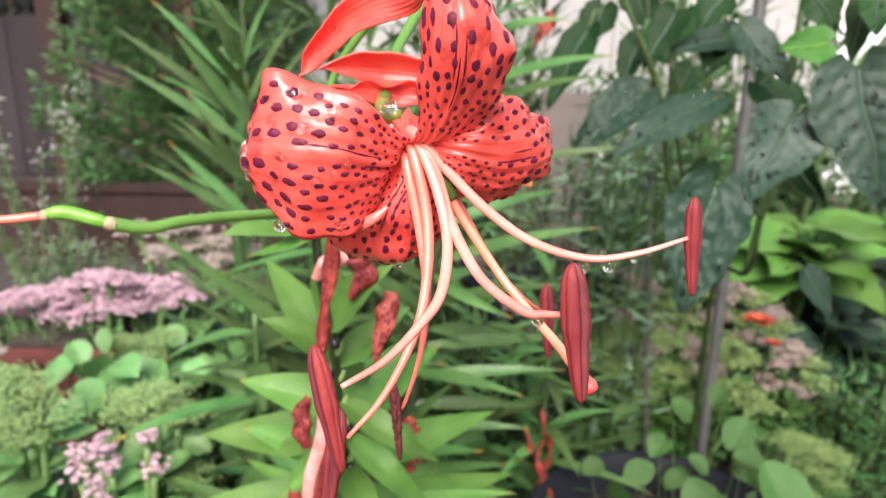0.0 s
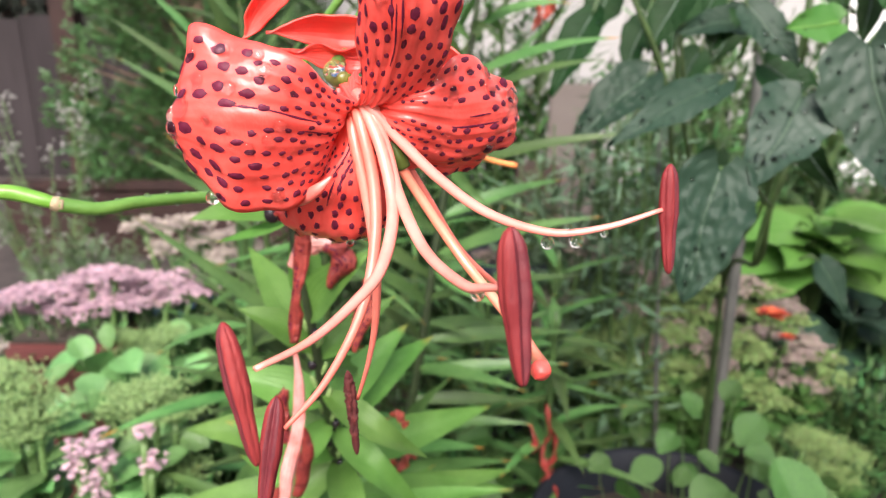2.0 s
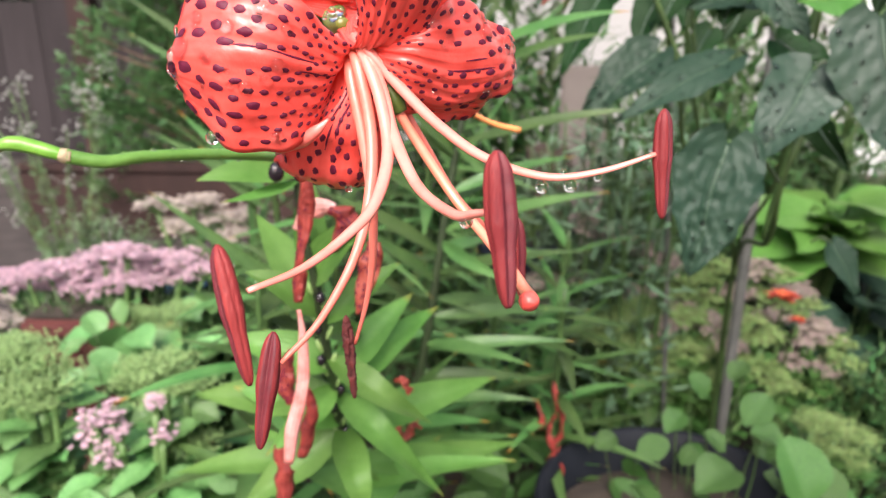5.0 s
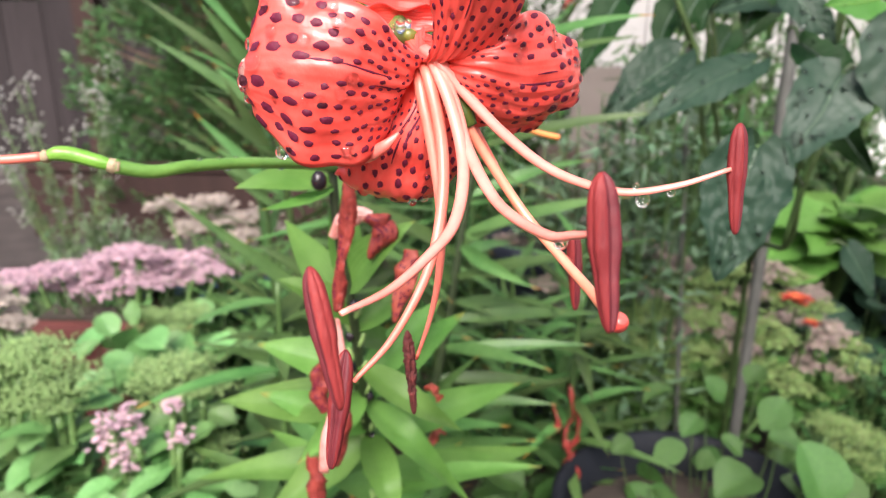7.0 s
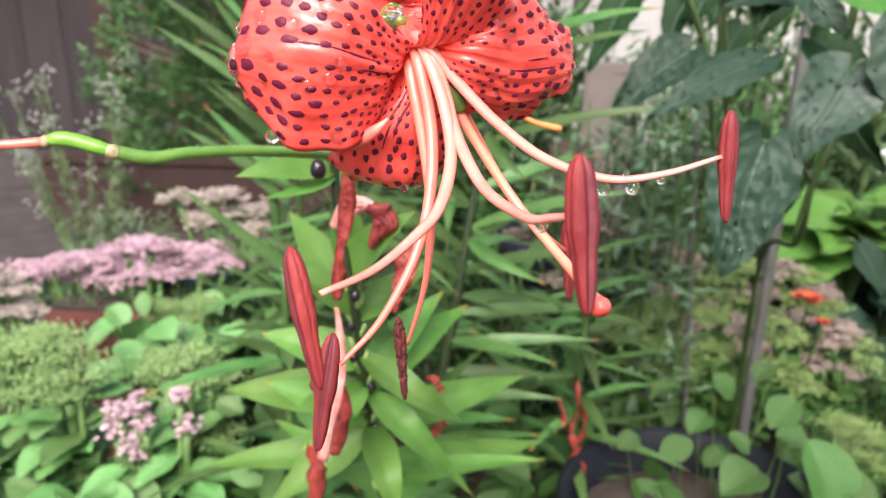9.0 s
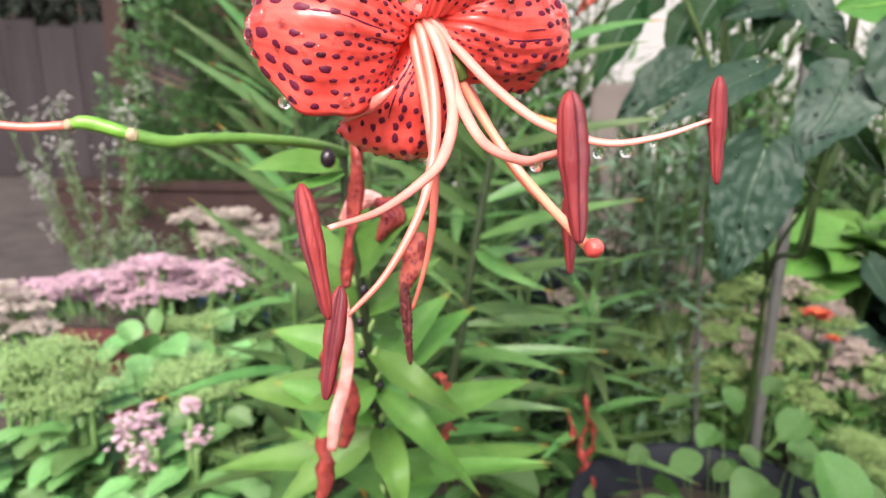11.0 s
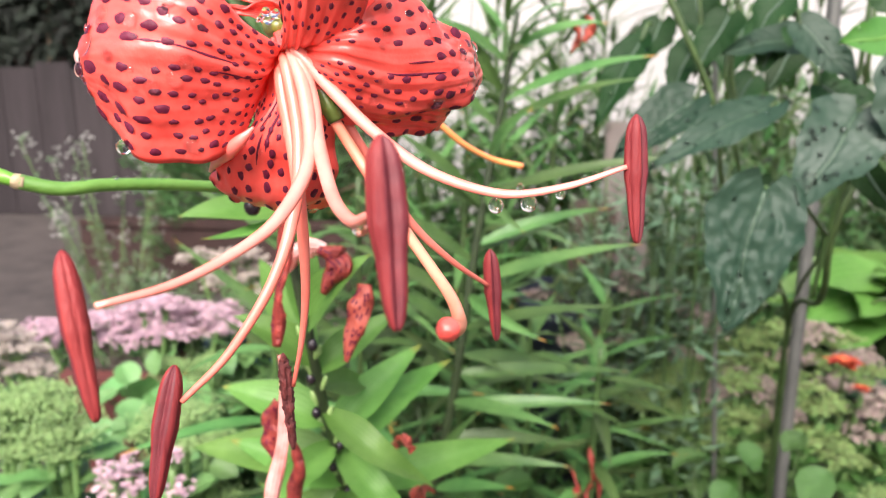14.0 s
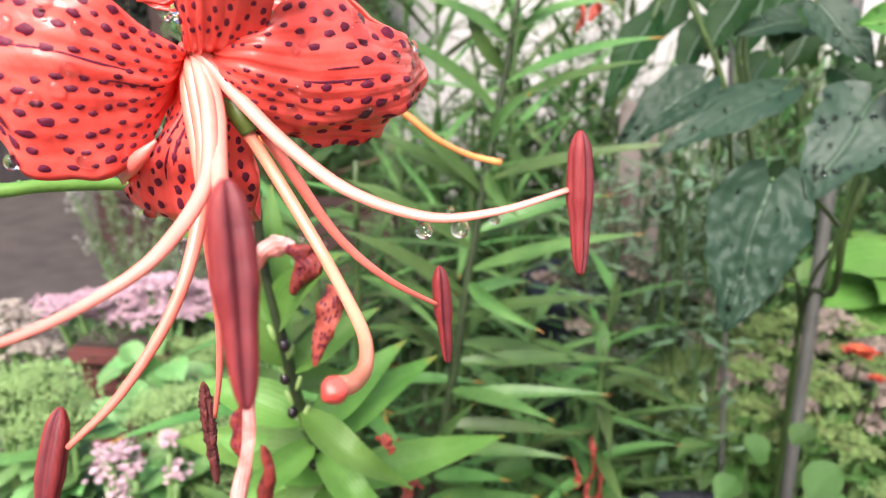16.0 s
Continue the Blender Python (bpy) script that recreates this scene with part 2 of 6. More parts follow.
# ---- mesh helpers ----
def mesh_ob(name, verts, faces, mat, parent=None, label="", uvs=None, smooth=True):
    me = bpy.data.meshes.new(name)
    me.from_pydata([tuple(v) for v in verts], [], [tuple(int(i) for i in f) for f in faces])
    for mm in (mat if isinstance(mat, (list, tuple)) else [mat]):
        me.materials.append(mm)
    if smooth:
        me.polygons.foreach_set("use_smooth", [True] * len(me.polygons))
    if uvs is not None:
        lay = me.uv_layers.new(name="UVMap")
        idx = np.empty(len(me.loops), dtype=np.int32)
        me.loops.foreach_get("vertex_index", idx)
        lay.data.foreach_set("uv", np.asarray(uvs, dtype=np.float32)[idx].ravel())
    me.update()
    ob = new(name, me)
    if parent is not None:
        ob.parent = parent
        ob.matrix_parent_inverse = Matrix.Translation(-parent.location)
    if label:
        tagged(ob, label)
    return ob


def base(name, x, y, z, label, category, group="", kind=""):
    e = new(name)
    e.location = (x, y, z)
    e.empty_display_size = 0.02
    return tagged(e, label, category, group, kind)


def spline(pts, n):
    """n points on a Catmull-Rom curve through pts (any shape of rows)."""
    p = np.asarray(pts, float)
    p = np.concatenate([[2 * p[0] - p[1]], p, [2 * p[-1] - p[-2]]])
    k = len(p) - 3
    t = np.linspace(0, k, n)
    i = np.minimum(t.astype(int), k - 1)
    f = (t - i).reshape(-1, *([1] * (p.ndim - 1)))
    a, b, c, d = p[i], p[i + 1], p[i + 2], p[i + 3]
    return 0.5 * (2 * b + (c - a) * f + (2 * a - 5 * b + 4 * c - d) * f ** 2 + (3 * b - a - 3 * c + d) * f ** 3)


def unit(v):
    v = np.asarray(v, float)
    return v / (np.linalg.norm(v, axis=-1, keepdims=True) + 1e-12)


def frames(path):
    tan = unit(np.gradient(path, axis=0))
    side = np.empty_like(path)
    ref = np.array((0.0, 0.0, 1.0)) if abs(tan[0][2]) < 0.9 else np.array((1.0, 0.0, 0.0))
    s = unit(np.cross(tan[0], ref))
    for i in range(len(path)):
        s = unit(s - tan[i] * np.dot(s, tan[i]))
        side[i] = s
    return tan, side, np.cross(side, tan)


def tube(pts, radii, n=24, sides=10, profile=None, smooth_path=True, bumps=0.0, rng=None):
    path = spline(pts, n) if smooth_path else np.asarray(pts, float)
    n = len(path)
    rad = np.interp(np.linspace(0, 1, n), np.linspace(0, 1, len(radii)), radii)
    tan, s, u = frames(path)
    ang = np.linspace(0, 2 * np.pi, sides, endpoint=False)
    prof = np.ones(sides) if profile is None else profile(ang)
    wob = 1 + (bumps * rng.standard_normal((n, sides)) if bumps else 0)
    ring = path[:, None] + (rad[:, None] * prof[None] * wob)[..., None] * (np.cos(ang)[None, :, None] * s[:, None] + np.sin(ang)[None, :, None] * u[:, None])
    v = ring.reshape(-1, 3).tolist() + [path[0], path[-1]]
    f = [(i * sides + j, i * sides + (j + 1) % sides, (i + 1) * sides + (j + 1) % sides, (i + 1) * sides + j) for i in range(n - 1) for j in range(sides)]
    a, b = n * sides, n * sides + 1
    f += [(a, (j + 1) % sides, j) for j in range(sides)] + [(b, (n - 1) * sides + j, (n - 1) * sides + (j + 1) % sides) for j in range(sides)]
    return v, f


def grid_faces(nu, nv):
    return [(i * nv + j, i * nv + j + 1, (i + 1) * nv + j + 1, (i + 1) * nv + j) for i in range(nu - 1) for j in range(nv - 1)]


def grid_uv(nu, nv):
    return [(a, b) for a in np.linspace(0, 1, nu) for b in np.linspace(-1, 1, nv)]


def blade(bottom, tip, width, bend=0.02, fold=0.25, up=(0, 0, 1), nu=14, nv=5, twist=0.0, widest=0.4, mid=None):
    """A lance-shaped leaf from bottom to tip, sagging by bend, folded along its midrib."""
    a, b = np.asarray(bottom, float), np.asarray(tip, float)
    u = np.linspace(0, 1, nu)
    if mid is None:
        path = a + (b - a) * u[:, None] + np.outer(4 * u * (1 - u), np.asarray(up)) * bend
    else:
        path = spline([a, mid, b], nu)
    tan = unit(np.gradient(path, axis=0))
    side = unit(np.cross(tan, np.asarray(up, float)))
    nrm = np.cross(side, tan)
    tw = twist * u
    side, nrm = side * np.cos(tw)[:, None] + nrm * np.sin(tw)[:, None], nrm * np.cos(tw)[:, None] - side * np.sin(tw)[:, None]
    swell = np.sin(np.pi / 2 * np.clip(u / widest, 0, 1)) ** 0.75
    w = width * 0.5 * np.where(u < widest, 0.16 + 0.84 * swell, 1 - np.clip((u - widest) / (1 - widest), 0, 1) ** 1.35) + width * 0.004
    vv = np.linspace(-1, 1, nv)
    pts = path[:, None] + (w[:, None] * vv)[..., None] * side[:, None] + (w[:, None] * fold * np.abs(vv) ** 1.4)[..., None] * nrm[:, None]
    return pts.reshape(-1, 3), grid_faces(nu, nv), grid_uv(nu, nv)


def loft(stations, nu, nv, ruffle=0.0, rng=None, groove=0.0):
    """A petal through stations of (edge, middle, edge)."""
    st = spline(np.asarray(stations, float), nu)
    v = np.linspace(-1, 1, nv)
    l, c, r = st[:, 0], st[:, 1], st[:, 2]
    basis = (v * (v - 1) / 2)[None, :, None], (1 - v * v)[None, :, None], (v * (v + 1) / 2)[None, :, None]
    s = basis[0] * l[:, None] + basis[1] * c[:, None] + basis[2] * r[:, None]
    nrm = surface_normals(s)
    if ruffle:
        u = np.linspace(0, 1, nu)[:, None]
        ph = rng.uniform(0, 6.28, 4)
        wave = np.sin(u * 23 + ph[0] + 2 * v[None]) * 0.6 + np.sin(u * 41 + ph[1] - v[None] * 3) * 0.4
        s = s + nrm * (ruffle * wave * np.abs(v)[None] ** 2 * np.sin(np.pi * u) ** 0.5)[..., None]
    if groove:
        u = np.linspace(0, 1, nu)[:, None]
        g = np.exp(-(v[None] / 0.10) ** 2) * np.clip(1 - u * 1.1, 0, 1)
        s = s - nrm * (groove * g)[..., None]
    return s


def surface_normals(s):
    du, dv = np.gradient(s, axis=0), np.gradient(s, axis=1)
    dv = np.where(np.linalg.norm(dv, axis=2, keepdims=True) < 1e-7, np.roll(dv, 1, axis=0), dv)
    return unit(np.cross(du, dv))


def joined(pieces):
    """Joins lists of (verts, faces) into one."""
    vs, fs, k = [], [], 0
    for v, f in pieces:
        vs.extend([tuple(p) for p in v])
        fs.extend([tuple(i + k for i in q) for q in f])
        k += len(v)
    return vs, fs


def many(template_v, template_f, mats):
    """The template placed at every 3x4 matrix of mats, as one big list."""
    tv = np.asarray(template_v, float)
    m = np.asarray(mats, float)
    v = np.einsum("kij,nj->kni", m[:, :, :3], tv) + m[:, None, :, 3]
    k, n = len(m), len(tv)
    f = [tuple(i + n * a for i in q) for a in range(k) for q in template_f]
    return v.reshape(-1, 3), f


def turned(pos, normal, size, spin, stretch=(1, 1, 1)):
    n = unit(normal)
    a = np.array((1.0, 0, 0)) if abs(n[0]) < 0.8 else np.array((0, 1.0, 0))
    x = unit(np.cross(a, n))
    y = np.cross(n, x)
    x, y = x * math.cos(spin) + y * math.sin(spin), y * math.cos(spin) - x * math.sin(spin)
    return np.column_stack([x * size * stretch[0], y * size * stretch[1], n * size * stretch[2], np.asarray(pos, float)])


def box(x0, x1, y0, y1, z0, z1, bevel=0.0):
    bm = bmesh.new()
    bmesh.ops.create_cube(bm, size=1.0, matrix=Matrix.Translation(((x0 + x1) / 2, (y0 + y1) / 2, (z0 + z1) / 2)) @ Matrix.Diagonal((x1 - x0, y1 - y0, z1 - z0, 1)))
    if bevel:
        bmesh.ops.bevel(bm, geom=bm.edges[:], offset=bevel, segments=2, affect="EDGES")
    v, f = [tuple(q.co) for q in bm.verts], [tuple(q.index for q in p.verts) for p in bm.faces]
    bm.free()
    return v, f


def lathe(profile, sides=40, cx=0.0, cy=0.0):
    ang = np.linspace(0, 2 * np.pi, sides, endpoint=False)
    v = [(cx + r * math.cos(a), cy + r * math.sin(a), z) for r, z in profile for a in ang]
    n = len(profile)
    f = [(i * sides + j, i * sides + (j + 1) % sides, (i + 1) * sides + (j + 1) % sides, (i + 1) * sides + j) for i in range(n - 1) for j in range(sides)]
    return v, f


RNG = np.random.default_rng(7)

# ---- ground, paving, boundary ----
gv = [(x, y, 0.004 * math.sin(x * 9) * math.cos(y * 7) if abs(x) < 3 and abs(y) < 4 else 0.0) for x in np.concatenate([[-400, -60, -8], np.linspace(-3, 3, 50), [8, 60, 400]]) for y in np.concatenate([[-400, -60, -8], np.linspace(-2, 5, 50), [8, 60, 400]])]
tagged(mesh_ob("ground", gv, grid_faces(56, 56), SOIL), "dark damp garden soil", "ground", kind="structure")
pv, pf = box(-4.0, -0.52, 1.35, 2.95, 0.006, 0.03, 0.004)
tagged(mesh_ob("pavement", pv, pf, PAVING, smooth=False), "worn grey-brown concrete path beside the bed", "pavement", kind="structure")

fence = base("fence", -1.6, 3.05, 0, "weathered grey wooden board fence with brown posts", "fence", kind="structure")
for i in range(16):
    x = -3.4 + i * 0.16
    mesh_ob("board", *box(x, x + 0.158, 3.0, 3.022, 0.02, 0.66 + 0.015 * math.sin(i * 2.3), 0.002), FENCE, fence, smooth=False)
for x in (-3.0, -1.44, -0.2):
    mesh_ob("post", *box(x - 0.045, x + 0.045, 2.93, 3.0, 0, 1.6, 0.005), BROWN, fence, smooth=False)
mesh_ob("rail", *box(-3.5, -0.2, 2.965, 3.0, 1.25, 1.32, 0.004), BROWN, fence, smooth=False)

# added backing: hides the bright sky and stands in for a shaded opening
back_wall = base("dark_backing", -2.0, 3.14, 0, "brown boards added behind the fence as a dark backing for the shade there", "wall", kind="structure")
for i in range(24):
    mesh_ob("board", *box(-3.9 + i * 0.16, -3.9 + i * 0.16 + 0.157, 3.13, 3.15, 0.0, 1.9, 0.002), BROWN, back_wall, smooth=False)

edge = base("bed_edging", -0.8, 1.93, 0, "dark reddish-brown timber edging board of a raised bed", "edging", kind="structure")
mesh_ob("plank", *box(-1.15, -0.3, 1.90, 1.94, 0, 0.21, 0.004), BROWN, edge, smooth=False)
mesh_ob("plank", *box(-1.15, -0.3, 1.895, 1.945, 0.213, 0.235, 0.004), BROWN, edge, smooth=False)

house = base("house_wall", 1.5, 2.6, 0, "pale white panelled wall behind the garden", "wall", kind="structure")
for i in range(14):
    mesh_ob("panel", *box(-0.45 + i * 0.36, -0.45 + i * 0.36 + 0.357, 2.50, 2.56, 0.105, 2.4, 0.002), WHITE if i in (5, 6, 7) else SIDING, house, smooth=False)
mesh_ob("wall_base", *box(-0.45, 4.5, 2.51, 2.57, 0, 0.10), BEIGE, house, smooth=False)

# ---- the tiger lily in front ----
HEART = np.array((-0.005, 0.161, 0.632))
lily = base("tiger_lily", -0.02, 0.33, 0, "tiger lily with a red-orange dark-spotted nodding flower, wet with rain", "lily")


def mm(rows):
    return HEART + np.asarray(rows, float) * 0.001


LEFT = [
    ((-7.0, 2.0, -11.6), (-3.9, 0.0, -3.3), (-0.5, 2.0, 1.3)),
    ((-10.5, -2.0, -17.0), (-9.2, -8.0, -2.3), (-4.9, -5.0, 5.3)),
    ((-16.6, -7.0, -19.7), (-15.4, -12.5, -0.4), (-11.5, -9.0, 10.9)),
    ((-25.0, -8.0, -17.8), (-23.0, -13.0, 0.4), (-20.2, -8.0, 14.2)),
    ((-32.3, -5.0, -10.6), (-30.6, -10.0, 0.6), (-29.2, -5.0, 15.3)),
    ((-36.2, -2.0, -5.4), (-35.2, -4.5, -0.9), (-32.8, 3.0, 8.0)),
    ((-37.0, 10.0, -8.5), (-36.6, 7.0, -2.6), (-34.3, 14.0, 2.6)),
    ((-29.5, 21.0, -1.5), (-29.5, 21.0, -1.5), (-29.5, 21.0, -1.5)),
]
TOP = [
    ((-0.6, 0.0, 0.6), (2.9, -2.0, 0.9), (8.4, 1.0, 1.0)),
    ((0.7, -5.0, 7.5), (7.3, -10.0, 8.7), (15.1, -3.0, 5.7)),
    ((1.2, -9.0, 15.8), (9.1, -16.0, 15.3), (18.5, -8.0, 12.1)),
    ((1.4, -11.0, 23.3), (9.4, -20.0, 23.6), (19.6, -10.0, 19.9)),
    ((1.4, -10.0, 29.6), (8.6, -18.0, 30.0), (16.8, -9.0, 27.8)),
    ((1.4, -2.0, 32.2), (6.7, -9.0, 34.3), (11.4, -4.0, 33.2)),
    ((-0.2, 7.0, 27.5), (-0.9, 6.0, 30.6), (2.7, 2.0, 34.2)),
    ((-12.1, 15.0, 23.8), (-12.3, 17.0, 27.5), (-10.9, 14.0, 31.7)),
    ((-21.3, 20.0, 16.7), (-23.2, 22.0, 19.3), (-23.2, 19.0, 22.8)),
    ((-27.5, 22.0, 12.5), (-27.5, 22.0, 12.5), (-27.5, 22.0, 12.5)),
]
RIGHT = [
    ((2.9, 1.0, -3.7), (4.5, -1.0, 0.4), (7.1, 0.0, 3.4)),
    ((11.3, 2.0, -9.5), (11.9, -4.0, -0.8), (14.2, -3.0, 5.7)),
    ((19.5, 7.0, -11.8), (19.8, 1.0, -2.8), (17.2, -1.0, 9.1)),
    ((26.9, 13.0, -11.0), (27.5, 7.0, -2.4), (21.5, 5.0, 10.6)),
    ((32.5, 19.0, -8.6), (32.0, 13.0, -2.3), (26.9, 11.0, 7.4)),
    ((34.4, 25.0, -7.6), (33.8, 21.0, -1.9), (31.0, 19.0, 3.2)),
    ((32.4, 35.0, -2.6), (30.4, 33.0, 1.4), (28.1, 29.0, 5.4)),
    ((5.2, 39.0, 7.0), (5.2, 41.0, 11.2), (5.0, 38.0, 16.1)),
    ((-12.7, 38.0, 9.7), (-12.9, 41.0, 13.5), (-12.6, 37.0, 17.9)),
    ((-25.7, 36.0, 13.9), (-25.7, 36.0, 13.9), (-25.7, 36.0, 13.9)),
]
RIGHT_LOW = [
    ((1.7, 2.0, -6.4), (4.2, 0.0, -3.5), (7.3, 1.0, -2.0)),
    ((8.9, 5.0, -12.8), (11.9, 2.0, -8.2), (14.9, 2.0, -4.3)),
    ((15.9, 11.0, -15.1), (18.8, 7.0, -10.5), (22.5, 7.0, -6.4)),
    ((22.2, 19.0, -15.9), (26.0, 17.0, -11.8), (29.3, 17.0, -8.3)),
    ((24.8, 29.0, -15.2), (27.6, 29.0, -12.1), (28.9, 29.0, -9.1)),
    ((22.3, 37.0, -9.1), (22.3, 37.0, -9.1), (22.3, 37.0, -9.1)),
]
BOTTOM = [
    ((-8.3, 6.0, -10.4), (-0.8, 2.0, -6.4), (6.8, 4.0, -7.4)),
    ((-13.6, 7.0, -17.4), (-5.2, 1.0, -15.3), (7.4, 6.0, -15.8)),
    ((-18.7, 9.0, -21.6), (-7.2, 3.0, -21.9), (6.8, 9.0, -21.8)),
    ((-20.5, 13.0, -24.3), (-8.9, 8.0, -29.3), (4.0, 14.0, -29.4)),
    ((-19.3, 23.0, -24.9), (-10.4, 20.0, -31.5), (1.1, 23.0, -30.7)),
    ((-17.0, 31.0, -16.2), (-11.1, 31.0, -22.3), (-2.0, 31.0, -22.2)),
    ((-14.0, 33.0, -4.5), (-14.0, 33.0, -4.5), (-14.0, 33.0, -4.5)),
]
BACK = [
    ((0.4, 4.0, 1.7), (2.2, 5.0, 3.2), (4.1, 4.0, 4.6)),
    ((3.6, 17.0, 4.3), (4.9, 19.0, 7.5), (6.2, 17.0, 10.1)),
    ((1.5, 29.0, 5.3), (1.4, 31.0, 8.3), (0.7, 29.0, 10.9)),
    ((-10.5, 27.0, 5.8), (-10.7, 29.0, 9.0), (-10.5, 27.0, 10.8)),
    ((-20.5, 23.0, 10.4), (-20.5, 23.0, 10.4), (-20.5, 23.0, 10.4)),
]
THROAT = np.array((-3.0, 9.0, 4.0))
SURFACES = {}


def petal(key, stations, outward, spots_to, seed, sparse=1.0, bare=9.0):
    """A tepal with raised dark spots on its inner face, as far along as spots_to; outward: towards the mouth of the flower."""
    rng = np.random.default_rng(seed)
    nu, nv = 96, 41
    first = np.asarray(stations[0], float)
    throat = THROAT + (first - first[1]) * 0.55
    s = loft(mm([throat] + list(stations)), nu, nv, 0.0011, rng, 0.0005)
    nrm = surface_normals(s)
    uu, vv = np.linspace(0, 1, nu)[:, None], np.linspace(-1, 1, nv)[None]
    ridge = 0.00018 * np.sin(vv * 21 + 1.5 * np.sin(uu * 5 + seed)) * np.clip(1.2 - uu * 1.1, 0.2, 1) + 0.00055 * np.abs(vv) ** 3 * np.sin(uu * 34 + seed + 2 * np.sign(vv)) * np.clip(uu * 2 - 0.4, 0, 1)
    lump = np.array([[noise.noise(Vector(p) * 120) * 0.0011 + noise.noise(Vector(p) * 420) * 0.0002 for p in row] for row in s])
    s = s + nrm * (ridge + lump * np.sin(np.pi * np.clip(uu * 1.6, 0, 1) * 0.5))[..., None]
    nrm = surface_normals(s)
    k = nu // 3
    sign = 1.0 if np.dot(nrm[k, nv // 2], np.asarray(outward, float)) > 0 else -1.0
    back = s - nrm * (0.00045 * sign)
    v = np.concatenate([s.reshape(-1, 3), back.reshape(-1, 3)])
    f = grid_faces(nu, nv)
    n = nu * nv
    f2 = [tuple(i + n for i in q[::-1]) for q in f]
    rim = [(i * nv, (i + 1) * nv, n + (i + 1) * nv, n + i * nv) for i in range(nu - 1)] + [(i * nv + nv - 1, n + i * nv + nv - 1, n + (i + 1) * nv + nv - 1, (i + 1) * nv + nv - 1) for i in range(nu - 1)]
    ob = mesh_ob("petal", v, f + f2 + rim, PETAL, lily, "red-orange recurved petal with dark maroon spots", uvs=grid_uv(nu, nv) * 2)
    SURFACES[key] = (s, nrm * sign)
    du = np.linalg.norm(np.gradient(s[:, nv // 2], axis=0), axis=1)
    placed, pieces = [], []
    ring = np.linspace(0, 2 * np.pi, 12, endpoint=False)
    for _ in range(2600):
        a = rng.uniform(0.14, spots_to)
        b = rng.uniform(-0.93, 0.93)
        rel = a / spots_to
        size = np.interp(rel, (0, 0.25, 0.5, 0.7, 1.0), (0.00024, 0.00040, 0.00072, 0.00100, 0.00108)) * rng.uniform(0.85, 1.2) * (1.08 if sparse > 0.95 else 0.86)
        if abs(b) < 0.10 and rel > 0.3 or abs(b - bare) < 0.24 and 0.1 < rel < 0.62:
            continue
        gap = np.interp(rel, (0, 0.3, 0.7, 1), (0.0012, 0.0017, 0.0036, 0.0042)) * sparse
        fi, fj = a * (nu - 1), (b + 1) / 2 * (nv - 1)
        i, j = min(int(fi), nu - 2), min(int(fj), nv - 2)
        c = s[i, j] * (1 - fi + i) * (1 - fj + j) + s[i + 1, j] * (fi - i) * (1 - fj + j) + s[i, j + 1] * (1 - fi + i) * (fj - j) + s[i + 1, j + 1] * (fi - i) * (fj - j)
        if any(np.dot(c - p, c - p) < gap * gap for p in placed):
            continue
        placed.append(c)
        nn = unit(nrm[i, j] * sign)
        along = unit(s[i + 1, j] - s[i, j])
        across = np.cross(nn, along)
        la, lb = size * rng.uniform(1.1, 1.6), size * rng.uniform(0.75, 0.95)
        wob = 1 + 0.10 * rng.standard_normal(12)
        edge_pts = c + nn * 0.00006 + (np.cos(ring) * la * wob)[:, None] * along + (np.sin(ring) * lb * wob)[:, None] * across
        inner = c + nn * 0.00022 + (np.cos(ring) * la * 0.6 * wob)[:, None] * along + (np.sin(ring) * lb * 0.6 * wob)[:, None] * across
        vs = np.concatenate([edge_pts, inner, [c + nn * 0.00026]])
        fs = [(q, (q + 1) % 12, 12 + (q + 1) % 12, 12 + q) for q in range(12)] + [(12 + q, 12 + (q + 1) % 12, 24) for q in range(12)]
        pieces.append((vs, fs))
    # dark streaks beside the midrib
    for q in range(3):
        a0 = rng.uniform(0.18, 0.55) * spots_to
        a1 = a0 + rng.uniform(0.08, 0.24) * spots_to
        b = rng.choice((-1, 1)) * rng.uniform(0.02, 0.16)
        aa = np.linspace(a0, a1, 9)
        ii = np.clip((aa * (nu - 1)).astype(int), 0, nu - 2)
        jj = int((b + 1) / 2 * (nv - 1))
        fr = (aa * (nu - 1) - ii)[:, None]
        cc = s[ii, jj] * (1 - fr) + s[ii + 1, jj] * fr
        ns = nrm[ii, jj] * sign
        tg = unit(np.gradient(cc, axis=0))
        ac = np.cross(ns, tg)
        w = 0.00024 * np.sin(np.linspace(0.15, 3.0, 9)) ** 0.6 * rng.uniform(0.6, 1.2, 9)
        vs = np.concatenate([cc + ns * 0.00006 + ac * w[:, None], cc + ns * 0.0002, cc + ns * 0.00006 - ac * w[:, None]])
        fs = [(p, p + 1, p + 10, p + 9) for p in range(8)] + [(p + 9, p + 10, p + 19, p + 18) for p in range(8)]
        pieces.append((vs, fs))
    sv, sf = joined(pieces)
    tagged(mesh_ob("spot_pattern", sv, sf, SPOT, ob, "raised dark maroon spots"), kind="stuff")
    return ob


petal("left", LEFT, (0, -1, 0), 0.80, 3)
petal("top", TOP, (0, -1, 0), 0.62, 4)
petal("right", RIGHT, (0, -1, 0), 0.62, 5, 0.85, 0.12)
petal("right_low", RIGHT_LOW, (0, -1, -0.3), 0.72, 6, 0.8)
petal("bottom", BOTTOM, (0, -1, -0.3), 0.70, 8, 0.8)
petal("back", BACK, (0, -1, 1), 0.22, 9, 3.0)

